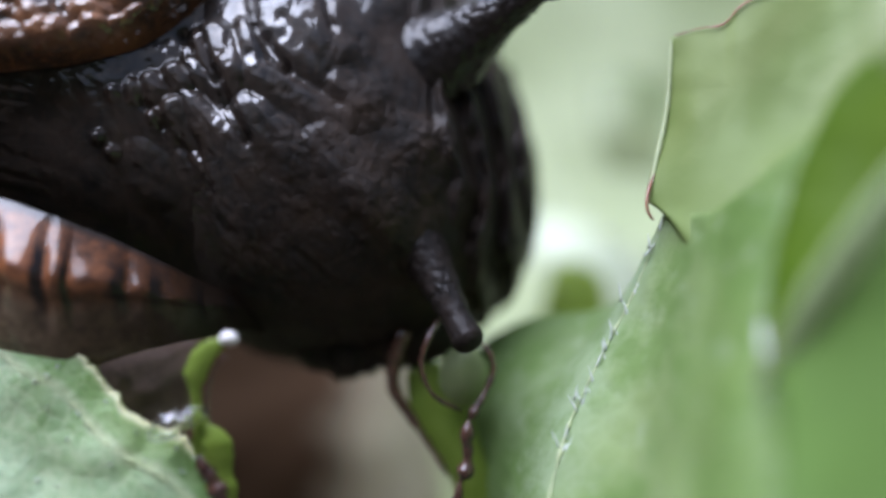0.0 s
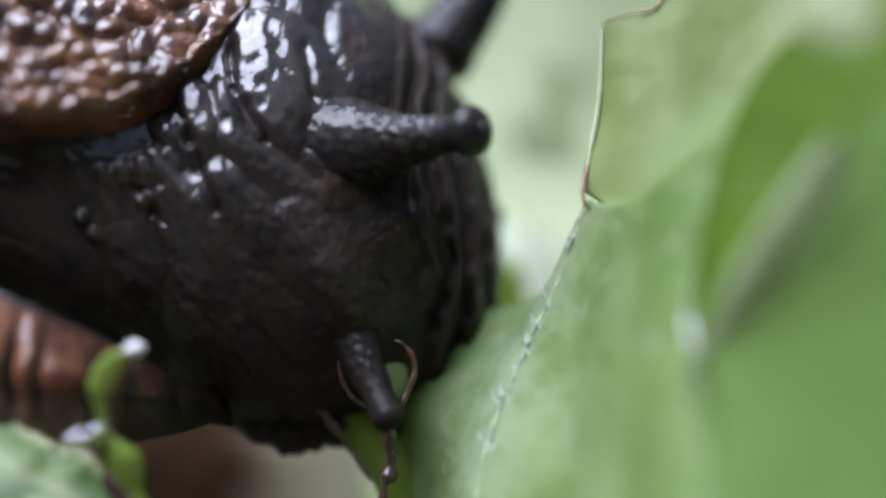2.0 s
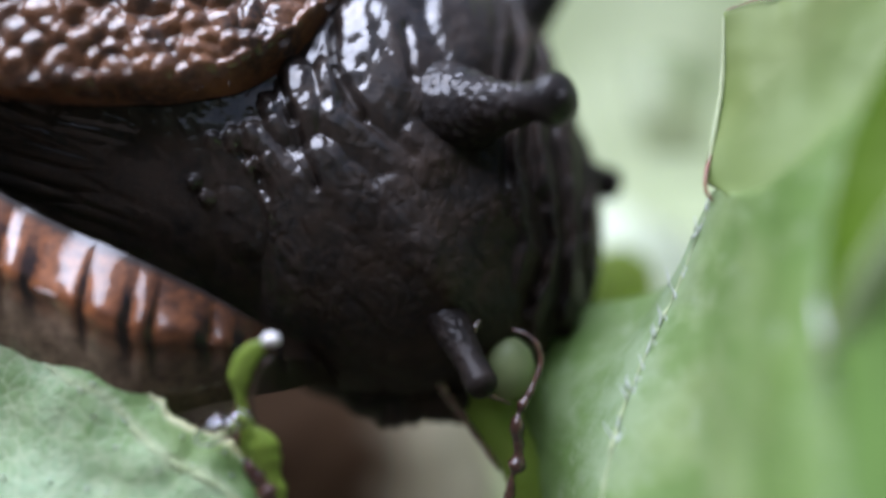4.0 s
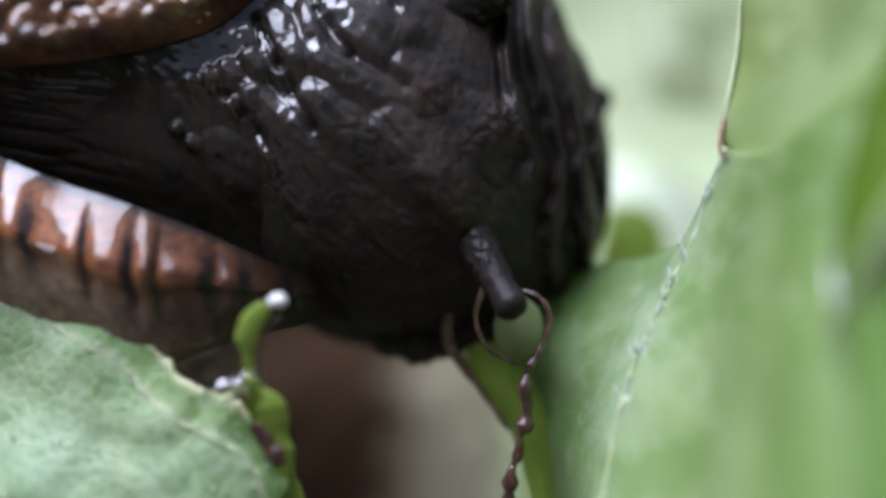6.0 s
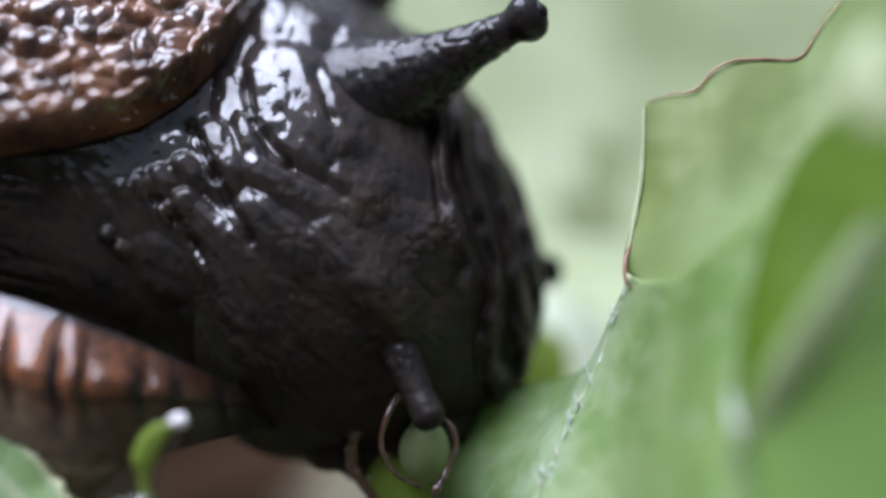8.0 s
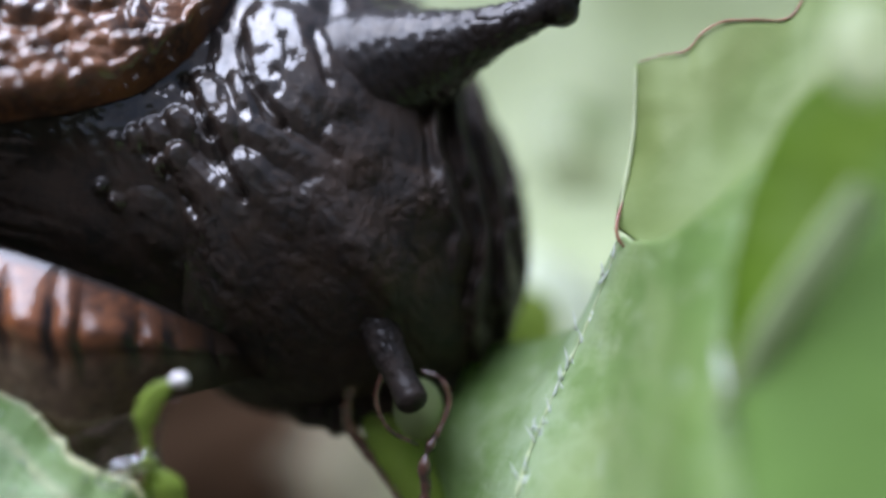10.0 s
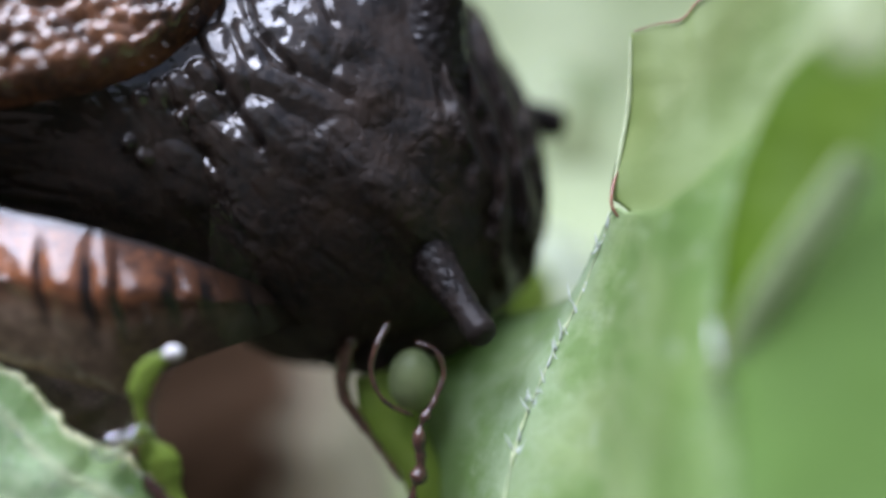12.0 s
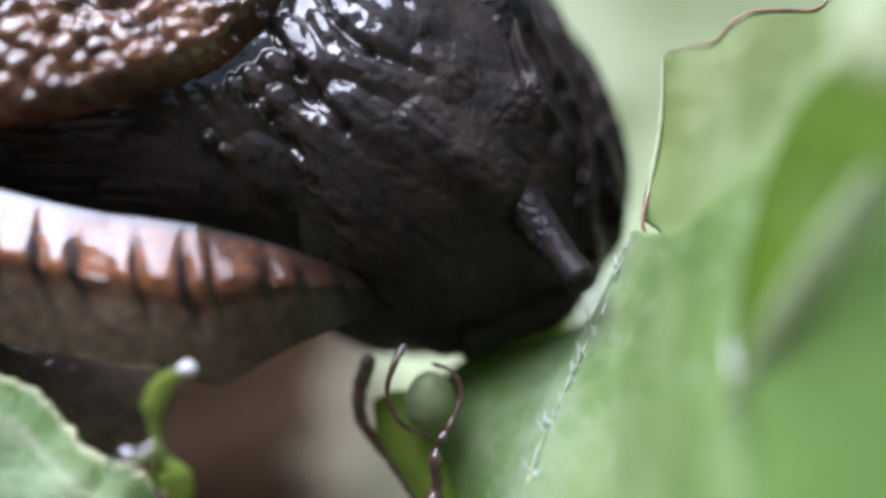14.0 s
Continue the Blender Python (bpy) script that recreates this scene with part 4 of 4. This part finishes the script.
upper_near = tentacle("upper_tentacle", 0.0082, UPPER, 1.0, "long black upper tentacle with a rounded eye tip")
upper_far = tentacle("upper_tentacle", 0.0050, [(0, 0.8), (0.1, 1.3), (0.3, 1.2), (0.6, 0.95), (0.85, 0.7), (0.95, 0.62), (0.99, 0.3), (1.0, 0.02)], 2.0, "long black upper tentacle")
lower_near = tentacle("lower_tentacle", 0.0066, LOWER, 3.0, "short black lower tentacle", LOWER_SKIN)
lower_far = tentacle("lower_tentacle", 0.0029, [(0, 0.05), (0.05, 0.6), (0.5, 0.6), (0.85, 0.56), (0.93, 0.56), (0.97, 0.46), (0.99, 0.28), (1.0, 0.02)], 4.0, "short black lower tentacle", LOWER_SKIN)


def eye_of(stalk, length):
    """The dark eye spot in the end of an upper tentacle."""
    rows = []
    for i in range(13):
        f = math.pi * i / 12
        rows.append([Vector((0.0003 * math.sin(f) * math.cos(q), 0.0003 * math.sin(f) * math.sin(q), length - 0.00022 - 0.0003 * math.cos(f))) for q in np.linspace(0, 2 * math.pi, 20, endpoint=False)])
    me = grid_mesh("eye", rows, True)
    me.materials.append(TENTACLE_SKIN)
    ob = new("eye", me)
    ob.parent = stalk
    return tagged(ob, "black eye spot")


eye_of(upper_near, 0.0082)
eye_of(upper_far, 0.0050)


def lip(points, r):
    part("lip", join_rows("lip", [tube(points, [r * 0.5, r, r, r * 0.5], 14, 40, 0.8, 0.25)]), HEAD_SKIN, head, "dark mouth lip", NECK)


lip([pt(690, 752, 4.4), pt(760, 764, 4.0), pt(840, 748, 4.2), pt(900, 710, 5.0)], 0.0008)
lip([pt(580, 765, 4.4), pt(650, 782, 4.1), pt(720, 780, 4.1), pt(770, 762, 4.4)], 0.0008)


# ---- what moves ----
TURN = pt(375, 395, 2)


def offset(a, b):
    return Vector((a * STEP * 1.07, 0, -b * STEP * 1.07))


def aimed(base, tip, long):
    """Pose in the slug's space of a tentacle of that length, whose end is at tip and whose root lies towards base."""
    p, q = pt(*base), pt(*tip)
    way = (q - p).normalized()
    turn = Vector((0, 0, 1)).rotation_difference(way)
    return Matrix.Translation(q - way * long - ROOT) @ turn.to_matrix().to_4x4()


def reach(p, q):
    """Depth of a tentacle's end, nearer to the viewer the shorter the tentacle looks."""
    flat = math.hypot(q[0] - p[0], q[1] - p[1]) * STEP * 1.07e3
    return max(-0.2, 2.2 - math.sqrt(max(4.2 ** 2 - flat ** 2, 1.9 ** 2)))


def sunk(p, q):
    """Depth of the lower tentacle's root, deeper in the cheek the more it lies along it."""
    flat = math.hypot(q[0] - p[0], q[1] - p[1]) * STEP * 1.07e3
    return 1.85 + 0.75 * min(1.0, max(0.0, (flat - 3.0) / 1.1))


def motions():
    # creeping and turning of the whole slug about its neck: seconds, steps forward, steps down, degrees of bow
    creep = [(0.0, -86, -24, 2.0), (0.5, -51, -32, 2.0), (1.0, -18, -24, 2.0), (1.5, 13, 46, 6.0), (2.0, 63, 118, 9.0),
            (2.5, 63, 122, 10.0), (3.0, 30, 102, 11.0), (3.2, 25, 92, 11.0), (5.3, 2, 33, 4.0), (5.5, -15, 30, 3.0),
            (6.0, -18, 25, 2.0), (6.5, -1, 11, 1.5), (7.0, -1, -5, -0.5), (7.5, 0, -0, 0.0), (7.7, 23, 11, 0.0), (9.8, 17, -6, 1.0),
            (10.0, 17, -6, 1.0), (10.5, 8, -11, 1.0), (11.0, 33, 10, 3.0), (11.5, 49, -26, -1.0), (12.0, 76, -38, -2.0),
            (12.5, 117, -56, -4.0), (13.0, 136, -69, -5.0), (13.5, 142, -79, -6.0), (14.0, 175, -85, -8.0)]
    walk(slug, [(t, Matrix.Translation(TURN + offset(a, b)) @ pose(0, 0, 0, 0, g, 0) @ Matrix.Translation(ROOT - TURN)) for t, a, b, g in creep])
    # the head stretches and bows about the neck: seconds, steps forward, steps down, degrees of bow
    nod = [(0.0, 20, -11, 0.0), (0.5, 18, -15, 0.0), (1.0, 15, -17, 0.0), (2.0, -25, -48, 0.0), (3.0, -32, -48, 0.0),
            (5.5, -10, 8, 1.5), (6.5, -3, -18, 0.0), (7.5, 0, -0, 0.0), (10.0, 2, 10, 1.5), (11.0, -4, 6, 2.0),
            (11.5, -22, 12, 1.0), (12.5, -12, 0, -1.0), (13.0, -5, -11, -1.0), (13.5, -2, 0, 0.0), (14.0, -6, 12, 0.0)]
    walk(head, [(t, Matrix.Translation(NECK - ROOT + offset(a, b)) @ pose(0, 0, 0, 0, g, 0)) for t, a, b, g in nod])
    # swing of the fringe and slide of the mantle
    swing = [(0.0, -2), (1.5, -2), (3.0, -3), (5.3, -1), (6.5, 0), (7.5, 0), (9.8, -1), (11.0, -1), (12.5, -3), (14.0, -2)]
    slide = [(0.0, 30), (1.5, 30), (3.0, 26), (5.3, 20), (6.5, 15), (7.5, 0), (9.8, 22), (11.0, 50), (12.5, 62), (14.0, 58)]
    walk(mantle, [(t, Matrix.Translation(offset(0, b))) for t, b in slide])
    walk(fringe, [(t, Matrix.Translation(HEEL - ROOT) @ pose(0, 0, 0, 0, g, 0)) for t, g in swing])
    # the sole clings to its place while the body moves over it
    walk(foot, [(t, (Matrix.Translation(TURN + offset(a, b)) @ pose(0, 0, 0, 0, g, 0) @ Matrix.Translation(ROOT - TURN)).inverted() @ Matrix.Translation(HEEL)) for t, a, b, g in creep])
    # reach of the tentacles: seconds and the place of the end (and of the root)
    feel = [(0.0, (786, 285, 4.5), (1071, 60, 1.0)), (0.5, (782, 277, 4.5), (1070, 56, 1.0)), (0.7, (799, 246, 4.5), (1137, 45, 1.0)),
            (0.8, (768, 211, 4.5), (1068, 28, 1.0)), (0.9, (711, 207, 4.5), (1006, 26, 1.0)), (1.0, (727, 214, 4.5), (1057, 20, 1.0)),
            (1.1, (704, 207, 4.5), (1023, 12, 1.0)), (1.3, (726, 210, 4.0), (1047, 23, 0.8)), (1.5, (739, 222, 3.6), (1131, 76, 0.5)),
            (1.7, (712, 236, 3.0), (996, 105, -0.3)), (1.9, (682, 242, 2.8), (921, 140, -1.0)), (2.0, (662, 243, 2.8), (909, 143, -1.2)),
            (2.5, (656, 247, 2.8), (865, 141, -1.7)), (3.0, (653, 241, 2.8), (842, 161, -2.0)), (3.2, (657, 242, 2.8), (845, 167, -2.0)),
            (5.3, (668, 239, 4.2), (951, 150, 0.0)), (5.5, (667, 240, 4.2), (949, 145, 0.0)), (6.0, (672, 232, 4.5), (935, 99, 1.0)),
            (6.5, (657, 230, 4.5), (906, 95, 1.0)), (7.0, (679, 203, 4.5), (932, 38, 1.0)), (7.5, (690, 185, 4.5), (1018, 4, 1.0)),
            (7.7, (686, 184, 4.5), (1007, 5, 1.0)), (9.8, (708, 219, 4.5), (1092, 57, 1.0)), (10.0, (708, 221, 4.5), (1088, 55, 1.0)),
            (10.5, (724, 252, 4.5), (1073, 67, 1.0)), (11.0, (716, 271, 4.5), (1007, 61, 1.0)), (11.5, (754, 369, 4.2), (893, 59, 2.0)),
            (12.0, (770, 351, 4.0), (855, 16, 2.4)), (12.5, (762, 348, 4.0), (800, -22, 2.6)), (13.0, (754, 341, 4.0), (798, -19, 2.8)),
            (13.5, (785, 372, 4.0), (855, 33, 3.0)), (14.0, (763, 385, 4.0), (852, 41, 3.0))]
    walk(upper_near, [(t, aimed(p, q, 0.0082)) for t, p, q in feel])
    lean = [(0.0, 954, 63), (1.0, 966, -115), (1.5, 876, -107), (2.0, 936, -125), (3.0, 873, -129), (5.3, 869, -42), (7.5, 800, -201), (14.0, 760, -230)]
    walk(upper_far, [(t, aimed((a - 110, b + 200, 9), (a, b, 10), 0.005)) for t, a, b in lean])
    taste = [(0.0, (833, 569), (948, 760)), (0.5, (851, 571), (955, 749)), (0.7, (843, 545), (955, 732)), (0.8, (822, 533),
            (924, 722)), (0.9, (797, 523), (890, 736)), (1.0, (807, 515), (903, 755)), (1.3, (787, 548), (882, 742)),
            (1.5, (772, 560), (883, 732)), (2.0, (722, 527), (828, 697)), (2.5, (727, 534), (833, 683)), (3.0, (718, 529),
            (832, 658)), (3.2, (720, 537), (835, 663)), (5.3, (735, 616), (801, 763)), (5.5, (738, 617), (808, 767)),
            (6.0, (766, 588), (856, 735)), (6.5, (783, 543), (900, 707)), (7.0, (758, 506), (864, 695)), (7.5, (735, 500),
            (855, 745)), (7.7, (716, 495), (830, 747)), (9.8, (711, 596), (810, 804)), (10.0, (711, 593), (811, 804)),
            (10.5, (699, 603), (782, 817)), (11.0, (679, 595), (765, 813)), (11.5, (713, 639), (811, 835)), (12.0, (764, 616),
            (865, 793)), (12.5, (820, 575), (921, 756)), (13.0, (815, 550), (930, 730)), (13.5, (787, 582), (893, 751)),
            (14.0, (784, 580), (872, 766))]
    walk(lower_near, [(t, aimed((*p, sunk(p, q)), (*q, reach(p, q)), 0.0066)) for t, p, q in taste])
    far = [(0.0, 968, 272), (1.0, 1046, 440), (2.0, 981, 350), (3.0, 998, 313), (5.5, 1005, 381), (6.5, 995, 359),
            (7.5, 1050, 488), (10.0, 996, 397), (11.0, 1024, 385), (11.5, 1038, 430), (12.5, 1029, 365), (13.0, 992, 424),
            (14.0, 915, 548)]
    walk(lower_far, [(t, aimed((a - 130, b - 30, 8), (a, b, 9), 0.0029)) for t, a, b in far])
    # the lobe beside the head sways: seconds, millimetres across and up
    sway = [(0.0, -0.42, 0.05), (0.5, -0.45, 0.12), (1.0, -0.3, 0.45), (1.5, -0.12, 0.34), (2.0, 0.05, 0.08), (3.0, -0.1, 0.08), (5.3, 0.0, 0.0), (7.5, 0.0, 0.0), (9.8, 0.06, 0.08), (13.0, 0.1, 0.08), (13.5, -0.1, 0.08), (13.8, 0.32, 0.08), (14.0, 0.42, 0.08)]
    walk(lobe, [(t, Matrix.Translation((a * 1e-3, 0, c * 1e-3))) for t, a, c in sway])


motions()
